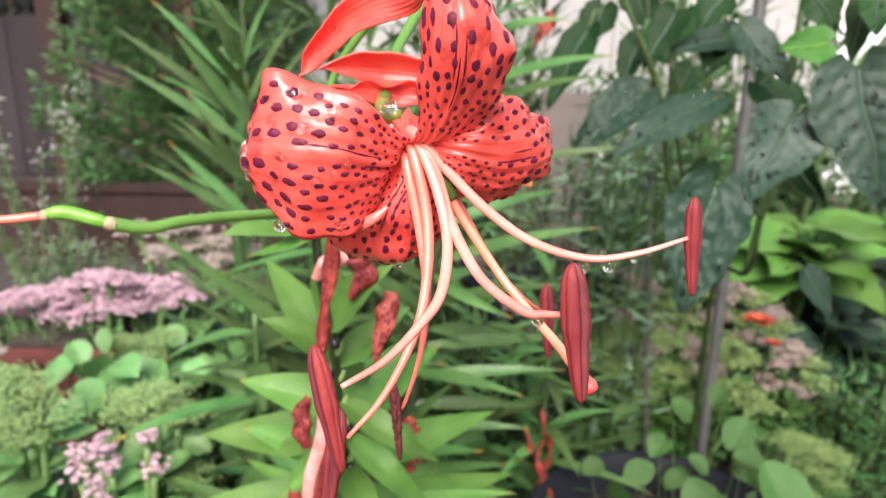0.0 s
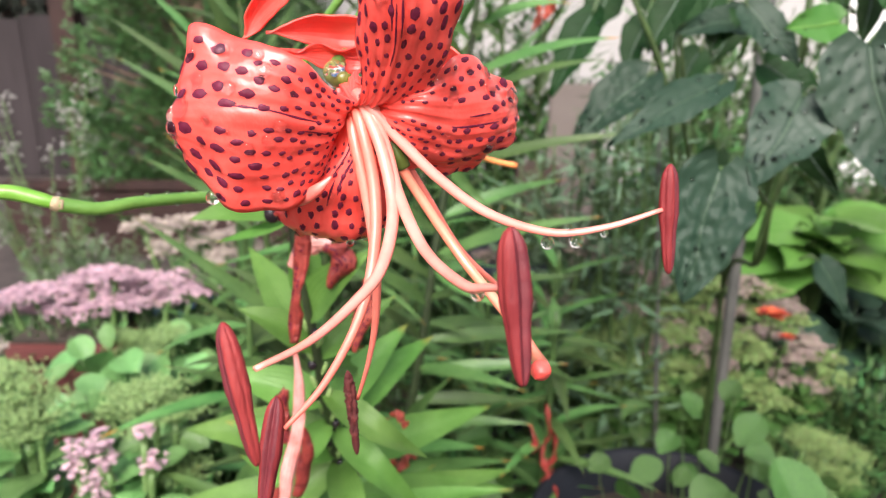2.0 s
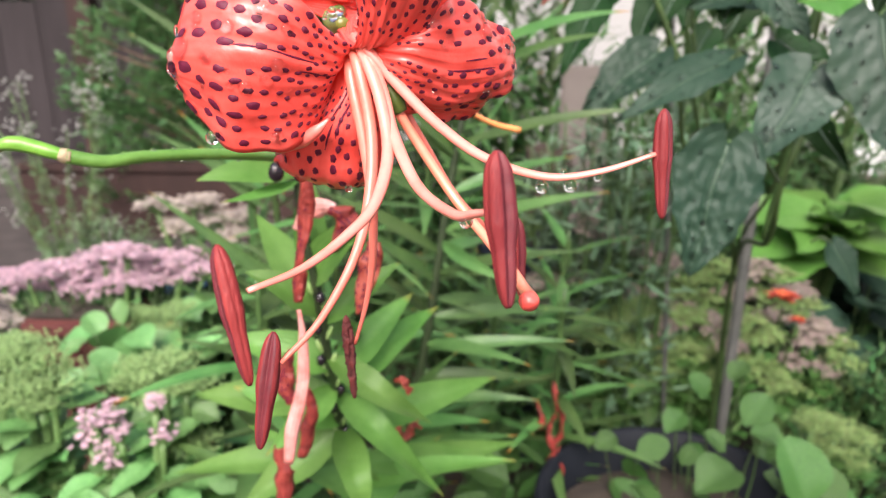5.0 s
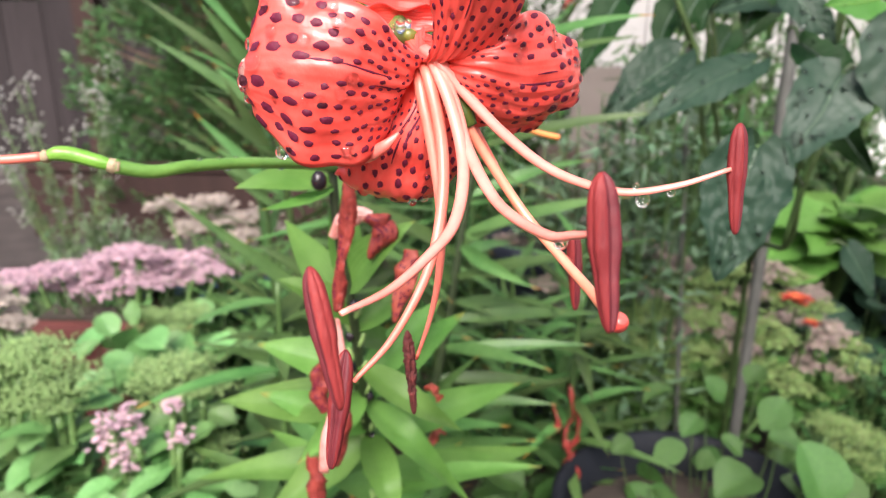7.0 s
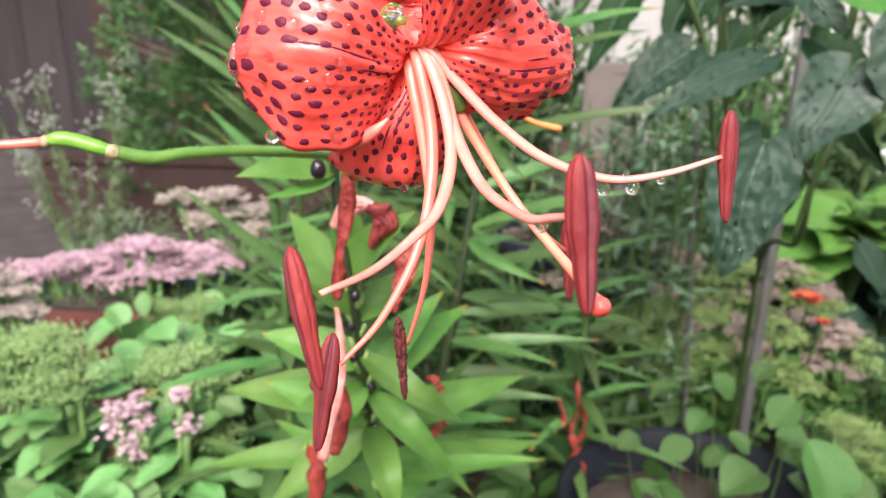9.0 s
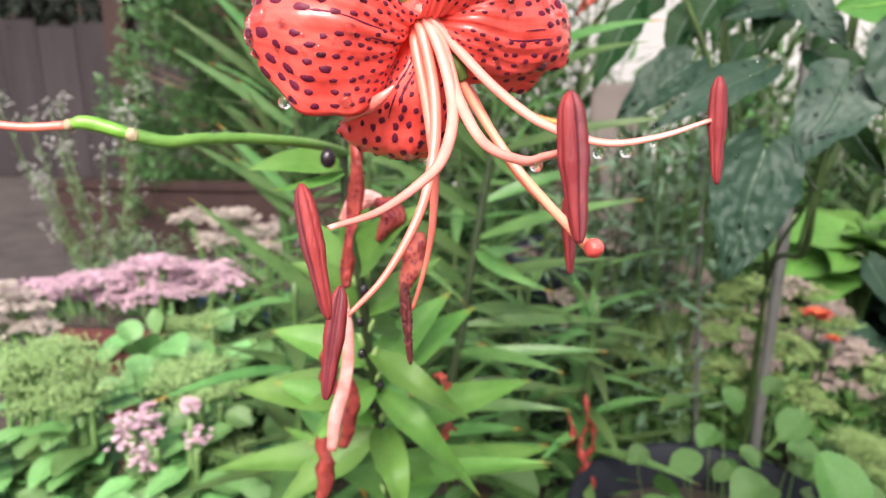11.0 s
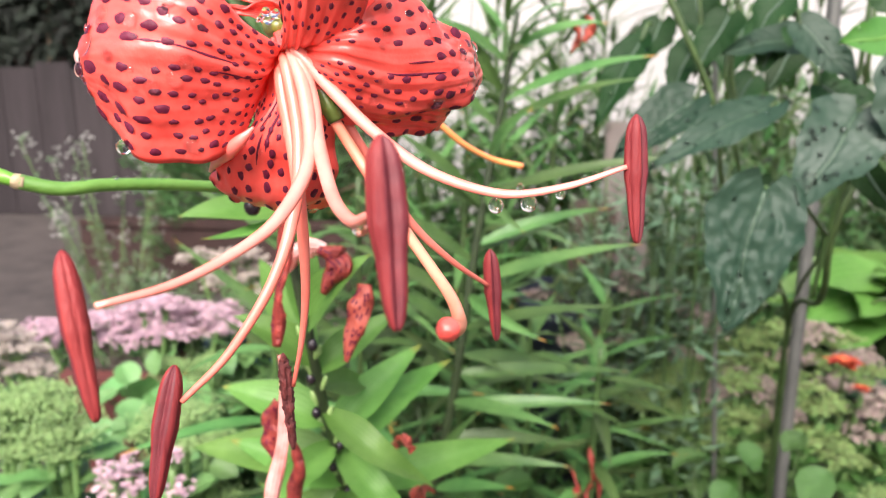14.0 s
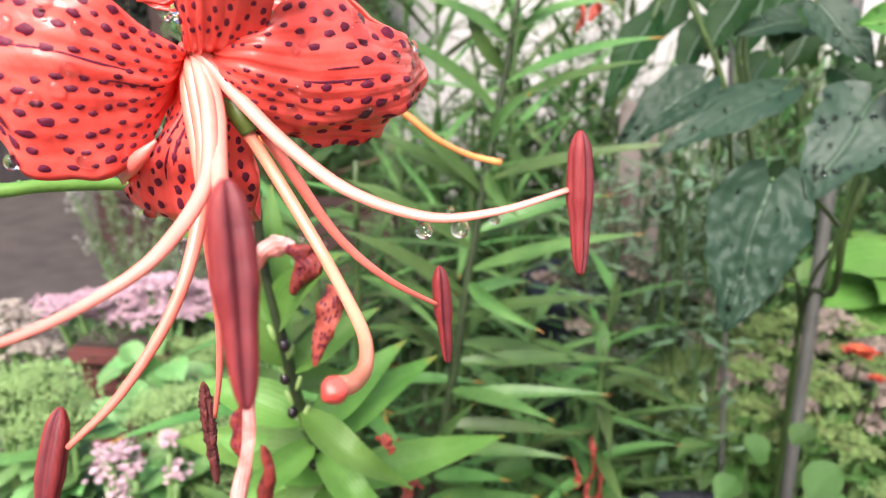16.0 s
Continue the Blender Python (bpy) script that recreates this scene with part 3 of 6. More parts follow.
def petal_tip(center, axis, length, width):
    """The thick pale end of a petal, a wet rounded nub."""
    ax = unit(axis)
    side = unit(np.cross(ax, (0.2, 0.3, 1.0)))
    oth = np.cross(side, ax)
    q = np.linspace(0, 2 * np.pi, 16, endpoint=False)
    rows = [np.asarray(center) + ax * length * 0.5 * math.cos(ph) + 0.5 * width * math.sin(ph) ** 0.8 * (1 - 0.25 * math.cos(ph)) * (np.cos(q)[:, None] * side + 0.62 * np.sin(q)[:, None] * oth) for ph in np.linspace(0.02, math.pi - 0.02, 12)]
    return mesh_ob("petal_tip", np.concatenate(rows), [(i * 16 + j, (i + 1) * 16 + j, (i + 1) * 16 + (j + 1) % 16, i * 16 + (j + 1) % 16) for i in range(11) for j in range(16)] + [tuple(range(16)), tuple(176 + j for j in range(16))[::-1]], TIP_PALE, lily, "whitish thickened petal tip")


petal_tip((-0.0398, 0.1568, 0.6304), (-0.3, -0.1, -0.95), 0.0056, 0.0036)
petal_tip((0.0274, 0.1968, 0.6287), (0.85, 0.1, -0.5), 0.0040, 0.0026)

# the bottom petal's rolled edge, its paler underside turned out
mesh_ob("rolled_edge", *tube([(-0.0249, 0.1710, 0.6089), (-0.0208, 0.1650, 0.6117), (-0.0166, 0.1600, 0.6140), (-0.0133, 0.1580, 0.6163), (-0.0105, 0.1580, 0.6188)], (0.0003, 0.0011, 0.0015, 0.0012, 0.0003), 30, 12), PETAL_PALE, lily, "pale pink rolled petal edge")


def stamen(path, r0, r1, top, bottom, width, seed, dried=False, label="", pale=False):
    """A filament with its anther balanced across its end; pale: the copy with light from above in its colour."""
    rng = np.random.default_rng(seed)
    pts = mm([(THROAT * 0.55 + np.asarray(path[0], float) * 0.45)] + list(path))
    fv, ff = tube(pts, (r0 * 1.35, r0 * 1.3, r0 * 1.15, r1 * 1.45, r1 * 0.8), 44, 12, lambda a: 1 - 0.18 * np.abs(np.sin(a)))
    fil = mesh_ob("filament", fv, ff, FILAMENT_LIT if pale else FILAMENT, lily, label or ("pink filament paled by light from above put into its colour" if pale else "salmon-pink filament"))
    a, b = np.asarray(top, float), np.asarray(bottom, float)
    n, sides = 40, 40
    axis = unit(b - a)
    bow = unit(np.cross(axis, np.array((1.0, 0.2, 0.1))))
    u = np.linspace(0, 1, n)
    path_a = a + (b - a) * u[:, None] + np.outer(np.sin(u * np.pi) * 0.0006 * rng.uniform(-1, 1), bow)
    face = unit(np.array((0.0, -1.0, 0.0)) + 0.35 * rng.standard_normal(3))
    x = unit(np.cross(axis, face))
    y = np.cross(x, axis)
    ang = np.linspace(0, 2 * np.pi, sides, endpoint=False)
    lobes = 0.82 + 0.18 * np.abs(np.sin(ang * 2)) ** 0.6 - 0.30 * np.exp(-((np.abs(np.sin(ang)) - 1) / 0.04) ** 2)
    rad = width * 0.5 * (1 - np.abs(2 * (u * 0.985 + 0.004) - 1) ** 5) ** 0.5 * np.interp(u, (0, 0.10, 0.46, 0.62, 1), (0.85, 1.02, 1.10, 0.84, 0.66))
    tw = 0.35 * np.sin(u * 2.4 + rng.uniform(0, 3)) * (0.5 if not dried else 2)
    wob = (0.010 if not dried else 0.16) * rng.standard_normal((n, sides))
    ca, sa = np.cos(ang[None] + tw[:, None]), np.sin(ang[None] + tw[:, None])
    ring = path_a[:, None] + (rad[:, None] * (lobes[None] + wob))[..., None] * (ca[..., None] * x * 1.05 + sa[..., None] * y * 0.85)
    v = list(ring.reshape(-1, 3)) + [path_a[0], path_a[-1]]
    f = [(i * sides + j, i * sides + (j + 1) % sides, (i + 1) * sides + (j + 1) % sides, (i + 1) * sides + j) for i in range(n - 1) for j in range(sides)]
    k = n * sides
    f += [(k, (j + 1) % sides, j) for j in range(sides)] + [(k + 1, (n - 1) * sides + j, (n - 1) * sides + (j + 1) % sides) for j in range(sides)]
    ob = mesh_ob("anther", v, f, [DRY, DRY] if dried else [ANTHER, SEAM], fil, "shrivelled dark maroon anther" if dried else "brick-red anther with a dark seam")
    if not dried:
        for p in ob.data.polygons:
            j = p.index % sides
            if p.index < (n - 1) * sides and (abs(j - sides // 4) <= 3 or abs(j - 3 * sides // 4) <= 3):
                p.material_index = 1
    return fil


stamen([(2.0, 0.0, 0.9), (7.9, -1.0, -5.7), (16.2, -1.5, -13.8), (26.6, -2.0, -21.0), (39.6, -2.5, -24.7), (50.9, -3.0, -23.2), (61.5, -3.5, -19.4)], 0.00105, 0.0006, (0.058, 0.160, 0.6215), (0.059, 0.157, 0.599), 0.0041, 11, pale=True)
stamen([(2.5, 0.0, -0.6), (5.8, -4.1, -8.2), (8.4, -10.5, -15.3), (13.6, -23.0, -22.2), (20.0, -39.0, -22.8), (23.4, -45.0, -21.0), (26.1, -49.0, -19.4)], 0.00110, 0.0007, (0.021, 0.112, 0.6215), (0.0232, 0.108, 0.599), 0.0045, 12, pale=True)
stamen([(1.7, 0.0, -0.6), (5.4, -6.1, -9.0), (7.4, -13.7, -18.1), (5.9, -25.2, -25.0), (1.5, -32.3, -29.0), (-4.3, -41.4, -31.6), (-10.9, -49.5, -32.3)], 0.00105, 0.0006, (-0.0205, 0.113, 0.6065), (-0.016, 0.109, 0.585), 0.0041, 13, pale=True)
stamen([(0.4, 0.0, -2.9), (3.1, -4.0, -14.6), (3.4, -9.0, -25.9), (0.9, -15.0, -37.9), (-5.5, -21.0, -49.5), (-12.9, -25.0, -57.2)], 0.00105, 0.0006, (-0.0195, 0.138, 0.5805), (-0.0222, 0.132, 0.558), 0.0041, 14)
stamen([(-1.2, 1.0, -5.6), (1.5, -2.5, -17.5), (3.2, -5.0, -29.5), (2.8, -3.0, -43.2), (0.9, -0.5, -54.6), (-2.3, 2.5, -66.3)], 0.00100, 0.0005, (-0.0095, 0.1645, 0.5725), (-0.0078, 0.163, 0.5515), 0.0022, 15, True)
stamen([(2.1, 4.0, 1.0), (6.9, 6.0, -8.4), (13.6, 8.6, -20.4), (20.8, 11.8, -32.8), (29.0, 18.5, -42.9), (37.2, 31.0, -52.2)], 0.00100, 0.0006, (0.032, 0.193, 0.5885), (0.034, 0.193, 0.566), 0.0038, 16)

ov, of = tube([(-0.0028, 0.1650, 0.6323), (-0.0004, 0.1635, 0.6282), (0.0022, 0.1625, 0.6233), (0.0039, 0.1625, 0.6198)], (0.0012, 0.0018, 0.0021, 0.0021, 0.0016), 20, 18, lambda a: 1 - 0.1 * np.abs(np.cos(a * 3)))
pistil = mesh_ob("pistil", ov, of, OVARY, lily, "green ridged ovary")
sv, sf = tube(mm([(7.3, 1.5, -10.3), (12.1, 1.6, -18.2), (20.5, -2.2, -29.8), (27.5, -9.9, -36.7), (31.7, -16.5, -40.2), (33.6, -24.5, -41.2), (33.9, -32.8, -39.6), (33.0, -37.0, -38.2)]), (0.0011, 0.00105, 0.001, 0.00105, 0.0012, 0.0014), 44, 14)
mesh_ob("style", sv, sf, STYLE_M, pistil, "orange curved style")
ang = np.linspace(0, 2 * np.pi, 18, endpoint=False)
rows, m0 = [], HEART + np.array((0.0329, -0.0385, -0.0379))
ax = unit((-0.15, -0.9, 0.25))
ex = unit(np.cross(ax, (0, 0, 1)))
ey = np.cross(ax, ex)
for ph in np.linspace(0.0, np.pi, 12):
    rr = 0.0018 * math.sin(ph) * (1 - 0.22 * np.abs(np.cos(1.5 * ang)) * (ph < 1.6))
    rows.append(m0 + ax * 0.0017 * math.cos(ph) + rr[:, None] * (np.cos(ang)[:, None] * ex + np.sin(ang)[:, None] * ey))
mesh_ob("stigma", np.concatenate(rows), [(i * 18 + j, (i + 1) * 18 + j, (i + 1) * 18 + (j + 1) % 18, i * 18 + (j + 1) % 18) for i in range(11) for j in range(18)], STIGMA, pistil, "rounded three-lobed red stigma")
rv, rf = tube(mm([(-3.6, 9.0, 5.2), (-5.4, 13.0, 4.9), (-7.2, 17.0, 5.9), (-7.9, 25.0, 6.7)]), (0.0013, 0.0022, 0.0023, 0.0018), 16, 16)
mesh_ob("receptacle", rv, rf, RECEPTACLE, lily, "yellow-green base of the flower")
dv, df = tube(mm([(-7.8, 23.0, 6.6), (-7.4, 44.0, 9.3), (-6.2, 63.0, 16.8), (-0.7, 77.0, 27.3), (6.3, 91.0, 39.7)] + [(-4.0, 118.0, 40.0), (-30.0, 130.0, 10.0), (-40.0, 131.0, -20.0)]), (0.0018, 0.0016, 0.0016, 0.0016), 50, 12)
mesh_ob("pedicel", dv, df, STEM, lily, "smooth green flower stalk")

# stem, with dark bulbils in the leaf axils
STEM_PTS = np.array([(-0.030, 0.450, 0.0), (-0.034, 0.405, 0.25), (-0.0428, 0.3500, 0.4231), (-0.0411, 0.3300, 0.4579), (-0.0414, 0.3120, 0.4868), (-0.0417, 0.2960, 0.5243), (-0.0460, 0.291, 0.562), (-0.046, 0.290, 0.60), (-0.044, 0.291, 0.625)])
tv, tf = tube(STEM_PTS, (0.0036, 0.0030, 0.0023, 0.0019, 0.0016), 80, 12)
stem = mesh_ob("stem", tv, tf, STEM_BLACK, lily, "slender dark green stem")


def stem_at(z):
    return np.array((np.interp(z, STEM_PTS[:, 2], STEM_PTS[:, 0]), np.interp(z, STEM_PTS[:, 2], STEM_PTS[:, 1]), z))


def bulbil(pos, r, parent):
    b = []
    a = np.linspace(0, 2 * np.pi, 12, endpoint=False)
    for ph in np.linspace(0.0, np.pi, 9):
        b.append([(pos[0] + r * math.sin(ph) * math.cos(q), pos[1] + r * math.sin(ph) * math.sin(q), pos[2] + r * 1.15 * math.cos(ph) * (1.2 if ph < 1.5 else 1)) for q in a])
    mesh_ob("bulbil", np.concatenate(b), [(i * 12 + j, (i + 1) * 12 + j, (i + 1) * 12 + (j + 1) % 12, i * 12 + (j + 1) % 12) for i in range(8) for j in range(12)], BULBIL, parent, "shiny black bulbil")


for z, dx in ((0.523, 0.0015), (0.4852, -0.0030), (0.462, 0.0030), (0.445, -0.0025), (0.505, -0.002), (0.425, 0.003)):
    bulbil(stem_at(z) + (dx, -0.0030, 0), 0.0022, stem)

axil_rng = np.random.default_rng(12)
for k in range(22):
    z = 0.528 - k * 0.0085
    side = (-1, 1)[k % 2]
    c = stem_at(z) + (side * 0.0026, -0.0016, 0.0)
    mesh_ob("axil", *tube([c - (side * 0.0010, 0, 0.0034), c, c + (side * 0.0014, -0.0004, 0.0032)], (0.0006, 0.0019 * axil_rng.uniform(0.7, 1.1), 0.0007), 7, 8), AXIL, stem)

# tip, height of the foot on the stem, width, the way its face looks, and a point that it bends through
OUTWARD = (-0.1, -0.78, 0.62)
LEAF_TIPS = [
    ((-0.0043, 0.3602, 0.4995), 0.468, 0.0185, OUTWARD, None),
    ((0.0088, 0.3796, 0.4838), 0.458, 0.0195, OUTWARD, None),
    ((0.0435, 0.3990, 0.4298), 0.424, 0.0215, (0.1, -0.66, 0.75), None),
    ((0.0071, 0.3100, 0.4526), 0.486, 0.0145, (0.25, -0.62, 0.75), (-0.0165, 0.2960, 0.4765)),
    ((0.0136, 0.3300, 0.3955), 0.456, 0.0155, (0.25, -0.62, 0.75), (-0.0160, 0.3100, 0.4440)),
    ((-0.0139, 0.2843, 0.5635), 0.530, 0.0175, (-0.55, -0.75, 0.35), None),
    ((-0.0077, 0.3171, 0.5316), 0.508, 0.0150, (-0.2, -0.75, 0.6), None),
    ((-0.0823, 0.3556, 0.5422), 0.515, 0.0180, (0.1, -0.75, 0.65), None),
    ((-0.0723, 0.2949, 0.5340), 0.512, 0.0150, (0.1, -0.6, 0.75), None),
    ((-0.0901, 0.3198, 0.4915), 0.478, 0.0200, (0.1, -0.7, 0.7), None),
    ((-0.1213, 0.3500, 0.4430), 0.452, 0.0245, (0.05, -0.62, 0.78), None),
    ((-0.0659, 0.2832, 0.4516), 0.462, 0.0140, (0.2, -0.8, 0.5), None),
    ((-0.1464, 0.3700, 0.3784), 0.400, 0.0200, (0.0, -0.5, 0.85), None),
    ((-0.0476, 0.3100, 0.5829), 0.530, 0.0140, (0.2, -0.9, 0.1), None),
    ((0.0603, 0.4200, 0.3712), 0.385, 0.0210, (0.1, -0.6, 0.75), None),
    ((0.0606, 0.4200, 0.3562), 0.395, 0.0200, (0.1, -0.6, 0.75), None),
    ((-0.0966, 0.3400, 0.4538), 0.430, 0.0200, (0.1, -0.7, 0.7), None),
    ((-0.0963, 0.3300, 0.3845), 0.425, 0.0220, (0.1, -0.7, 0.7), None),
    ((-0.0276, 0.3500, 0.4829), 0.500, 0.0150, (0.1, -0.8, 0.55), None),
    ((-0.0238, 0.3000, 0.4024), 0.425, 0.0170, (0.1, -0.7, 0.7), (-0.0295, 0.3050, 0.4277)),
]
for k, (tip, z, w, facing, through_) in enumerate(LEAF_TIPS):
    b0 = stem_at(z)
    v, f, uv = blade(b0, tip, w, 0.003 + 0.003 * math.sin(k * 1.7), 0.42, facing, 24, 9, 0.12 * math.sin(k * 2.1), 0.36, through_)
    mesh_ob("leaf", v, f, LEAF, lily, uvs=uv)
for k in range(24):
    z = 0.375 - k * 0.011
    a = k * 2.4
    b0 = stem_at(z)
    L = 0.095 + 0.02 * math.sin(k * 1.3)
    v, f, uv = blade(b0, b0 + (L * math.cos(a), L * math.sin(a), 0.02 - 0.02 * (k % 3)), 0.018, 0.005, 0.26, (0, -0.3, 1), 14, 5, 0.2, 0.32)
    mesh_ob("leaf", v, f, LEAF, lily, uvs=uv)

# the small leaf with a bulbil below the flower
v, f, uv = blade((-0.046, 0.292, 0.577), (-0.079, 0.268, 0.5795), 0.0125, 0.004, 0.3, (0, -0.75, 0.65), 16, 7)
mesh_ob("leaf", v, f, LEAF, lily, "broad green bract", uvs=uv)
v, f, uv = blade((-0.046, 0.288, 0.575), (-0.069, 0.262, 0.573), 0.006, -0.002, 0.3, (0, -0.6, 0.8), 14, 5)
mesh_ob("leaf", v, f, LEAF, lily, uvs=uv)
bulbil((-0.0435, 0.245, 0.588), 0.0027, lily)

# spent flower: stalk, green pod, pale style
pv, pf = tube([(-0.0925, 0.207, 0.6005), (-0.084, 0.212, 0.598), (-0.076, 0.220, 0.598), (-0.063, 0.235, 0.596), (-0.050, 0.258, 0.591), (-0.046, 0.291, 0.583)], (0.0021, 0.0019, 0.0018, 0.0018, 0.002), 40, 12)
stalk = mesh_ob("pedicel", pv, pf, STEM, lily, "green stalk of a spent flower")
pv, pf = tube([(-0.1095, 0.204, 0.6035), (-0.106, 0.205, 0.6042), (-0.102, 0.206, 0.6035), (-0.097, 0.2065, 0.602), (-0.0925, 0.207, 0.6005)], (0.0013, 0.0021, 0.0023, 0.0022, 0.0021, 0.0016), 30, 18, lambda a: 1 - 0.12 * np.abs(np.cos(a * 3)))
mesh_ob("seed_pod", pv, pf, POD, stalk, "ribbed bright green seed pod")
mesh_ob("collar", *tube([(-0.0938, 0.2068, 0.6009), (-0.0925, 0.207, 0.6005), (-0.0910, 0.2075, 0.6002)], (0.0019, 0.00215, 0.0019), 8, 16, bumps=0.05, rng=np.random.default_rng(5)), COLLAR, stalk, "pale brown collar where the petals fell")
mesh_ob("collar", *tube([(-0.1105, 0.2037, 0.6035), (-0.1095, 0.204, 0.6035), (-0.1085, 0.2043, 0.6037)], (0.0013, 0.0019, 0.0017), 8, 16), COLLAR, stalk)
pv, pf = tube([(-0.1095, 0.204, 0.6035), (-0.122, 0.199, 0.6035), (-0.140, 0.195, 0.607), (-0.155, 0.19, 0.61)], (0.0013, 0.0011, 0.001), 20, 10)
mesh_ob("style", pv, pf, FILAMENT, stalk, "pale style left on the pod")
pv, pf = tube([(-0.046, 0.291, 0.60), (-0.02, 0.285, 0.617), (0.002, 0.272, 0.619), (0.011, 0.275, 0.613), (0.020, 0.280, 0.605), (0.030, 0.287, 0.599), (0.041, 0.290, 0.596)], (0.0016, 0.0016, 0.0012, 0.0011, 0.0010, 0.0012), 44, 10)
mesh_ob("style", pv, pf, STYLE_ORANGE, lily, "orange style of another spent flower")


def withered(path, widths, twist, mat_, label, seed, parent, spots=False, curl=0.4, turn=0.0):
    """A shrivelled hanging petal, rolled along its length."""
    rng = np.random.default_rng(seed)
    n, nv = 34, 9
    p = spline(path, n)
    tan, s, u = frames(p)
    w = np.interp(np.linspace(0, 1, n), np.linspace(0, 1, len(widths)), widths)
    tw = turn + np.linspace(0, twist, n) + 0.25 * np.sin(np.linspace(0, 14, n) + seed)
    vv = np.linspace(-1, 1, nv)
    a = np.cos(tw)[:, None] * s + np.sin(tw)[:, None] * u
    b = np.cos(tw)[:, None] * u - np.sin(tw)[:, None] * s
    pts = p[:, None] + (w[:, None] * 0.5 * np.sin(vv * 1.3)[None])[..., None] * a[:, None] + (w[:, None] * curl * (vv ** 2)[None] * (1 + 0.35 * np.sin(np.linspace(0, 9, n)[:, None] + 3 * vv[None] + seed) + 0.05 * rng.standard_normal((n, nv))))[..., None] * b[:, None]
    ob = mesh_ob("withered_petal", pts.reshape(-1, 3), grid_faces(n, nv), mat_, parent, label, uvs=grid_uv(n, nv))
    md = ob.modifiers.new("thickness", "SOLIDIFY")
    md.thickness = 0.0004
    if spots:
        nr = surface_normals(pts)
        pieces = []
        for _ in range(46):
            i, j = rng.integers(2, n - 3), rng.integers(1, nv - 2)
            for sg in (1, -1):
                c = pts[i, j] + nr[i, j] * 0.0005 * sg
                al, ac = unit(pts[i + 1, j] - pts[i, j]), unit(pts[i, j + 1] - pts[i, j])
                q = np.linspace(0, 2 * np.pi, 8, endpoint=False)
                vs = list(c + np.cos(q)[:, None] * al * rng.uniform(0.0005, 0.0010) + np.sin(q)[:, None] * ac * 0.00045) + [c + nr[i, j] * 0.0001 * sg]
                pieces.append((vs, [(m, (m + 1) % 8, 8) for m in range(8)]))
        tagged(mesh_ob("spot_pattern", *joined(pieces), SPOT, ob), kind="stuff")
    return ob


withered([(-0.037, 0.256, 0.605), (-0.036, 0.249, 0.587), (-0.038, 0.25, 0.567), (-0.040, 0.25, 0.552), (-0.0405, 0.249, 0.540)], (0.005, 0.0070, 0.0080, 0.0075, 0.003), 0.9, WITHER_RED, "shrivelled hanging petal with dark spots", 21, lily, True)
withered([(-0.0411, 0.2560, 0.5340), (-0.0405, 0.2560, 0.5218), (-0.0408, 0.2560, 0.5077), (-0.0431, 0.2560, 0.4954), (-0.0464, 0.2560, 0.4815), (-0.0491, 0.2560, 0.4673)], (0.0012, 0.0032, 0.0044, 0.0050, 0.0054, 0.0036), 0.4, WITHER_PALE, "pale pink curled withered petal", 22, lily, False, 0.22, 1.3)
withered([(-0.0500, 0.2744, 0.5082), (-0.0529, 0.2744, 0.4987), (-0.0526, 0.2744, 0.4903), (-0.0509, 0.2744, 0.4831)], (0.002, 0.0075, 0.0080, 0.003), 0.7, WITHER_DARK, "crumpled dark red withered petal", 23, lily, True, 0.4, 1.2)
withered([(-0.0441, 0.2744, 0.4907), (-0.0426, 0.2744, 0.4823), (-0.0441, 0.2744, 0.4699), (-0.0476, 0.2744, 0.4571)], (0.002, 0.0050, 0.0060, 0.004), 0.7, WITHER_RED, "curled withered petal", 24, lily, False, 0.35, 1.2)
withered([(-0.0581, 0.2744, 0.4616), (-0.0569, 0.2744, 0.4503), (-0.0563, 0.2744, 0.4416), (-0.0584, 0.2744, 0.4283)], (0.005, 0.0085, 0.0080, 0.004), 0.9, WITHER_DARK, "crumpled dark red withered petal", 25, lily, False, 0.4, 1.0)
withered([(-0.0467, 0.2840, 0.5562), (-0.0417, 0.2830, 0.5622), (-0.0362, 0.2820, 0.5656), (-0.0304, 0.2820, 0.5654)], (0.003, 0.0070, 0.0085, 0.004), 0.6, WITHER_PALE, "pale withered petal", 26, lily, False, 0.3, 0.9)
withered([(-0.0332, 0.2810, 0.5655), (-0.0280, 0.2800, 0.5615), (-0.0261, 0.2800, 0.5579), (-0.0314, 0.2810, 0.5485)], (0.003, 0.011, 0.010, 0.002), 0.8, WITHER_RED, "crumpled dark red withered petal", 27, lily, True, 0.4, 1.2)
withered([(-0.0153, 0.2770, 0.5541), (-0.0163, 0.2740, 0.5468), (-0.0185, 0.2720, 0.5381), (-0.0213, 0.2700, 0.5265)], (0.005, 0.0095, 0.0075, 0.001), 0.2, WITHER, "withered spotted petal", 28, lily, True, 0.22, 1.45)
withered([(-0.0100, 0.3220, 0.4683), (-0.0080, 0.3200, 0.4683), (-0.0059, 0.3200, 0.4661), (-0.0054, 0.3200, 0.4628)], (0.003, 0.007, 0.006, 0.002), 0.8, WITHER, "dried red petal", 29, lily)
withered([(-0.0153, 0.3900, 0.3865), (-0.0110, 0.3900, 0.3960), (-0.0072, 0.3900, 0.4035), (-0.0033, 0.3900, 0.4044)], (0.004, 0.012, 0.012, 0.003), 0.5, WITHER, "dried red petal", 30, lily)

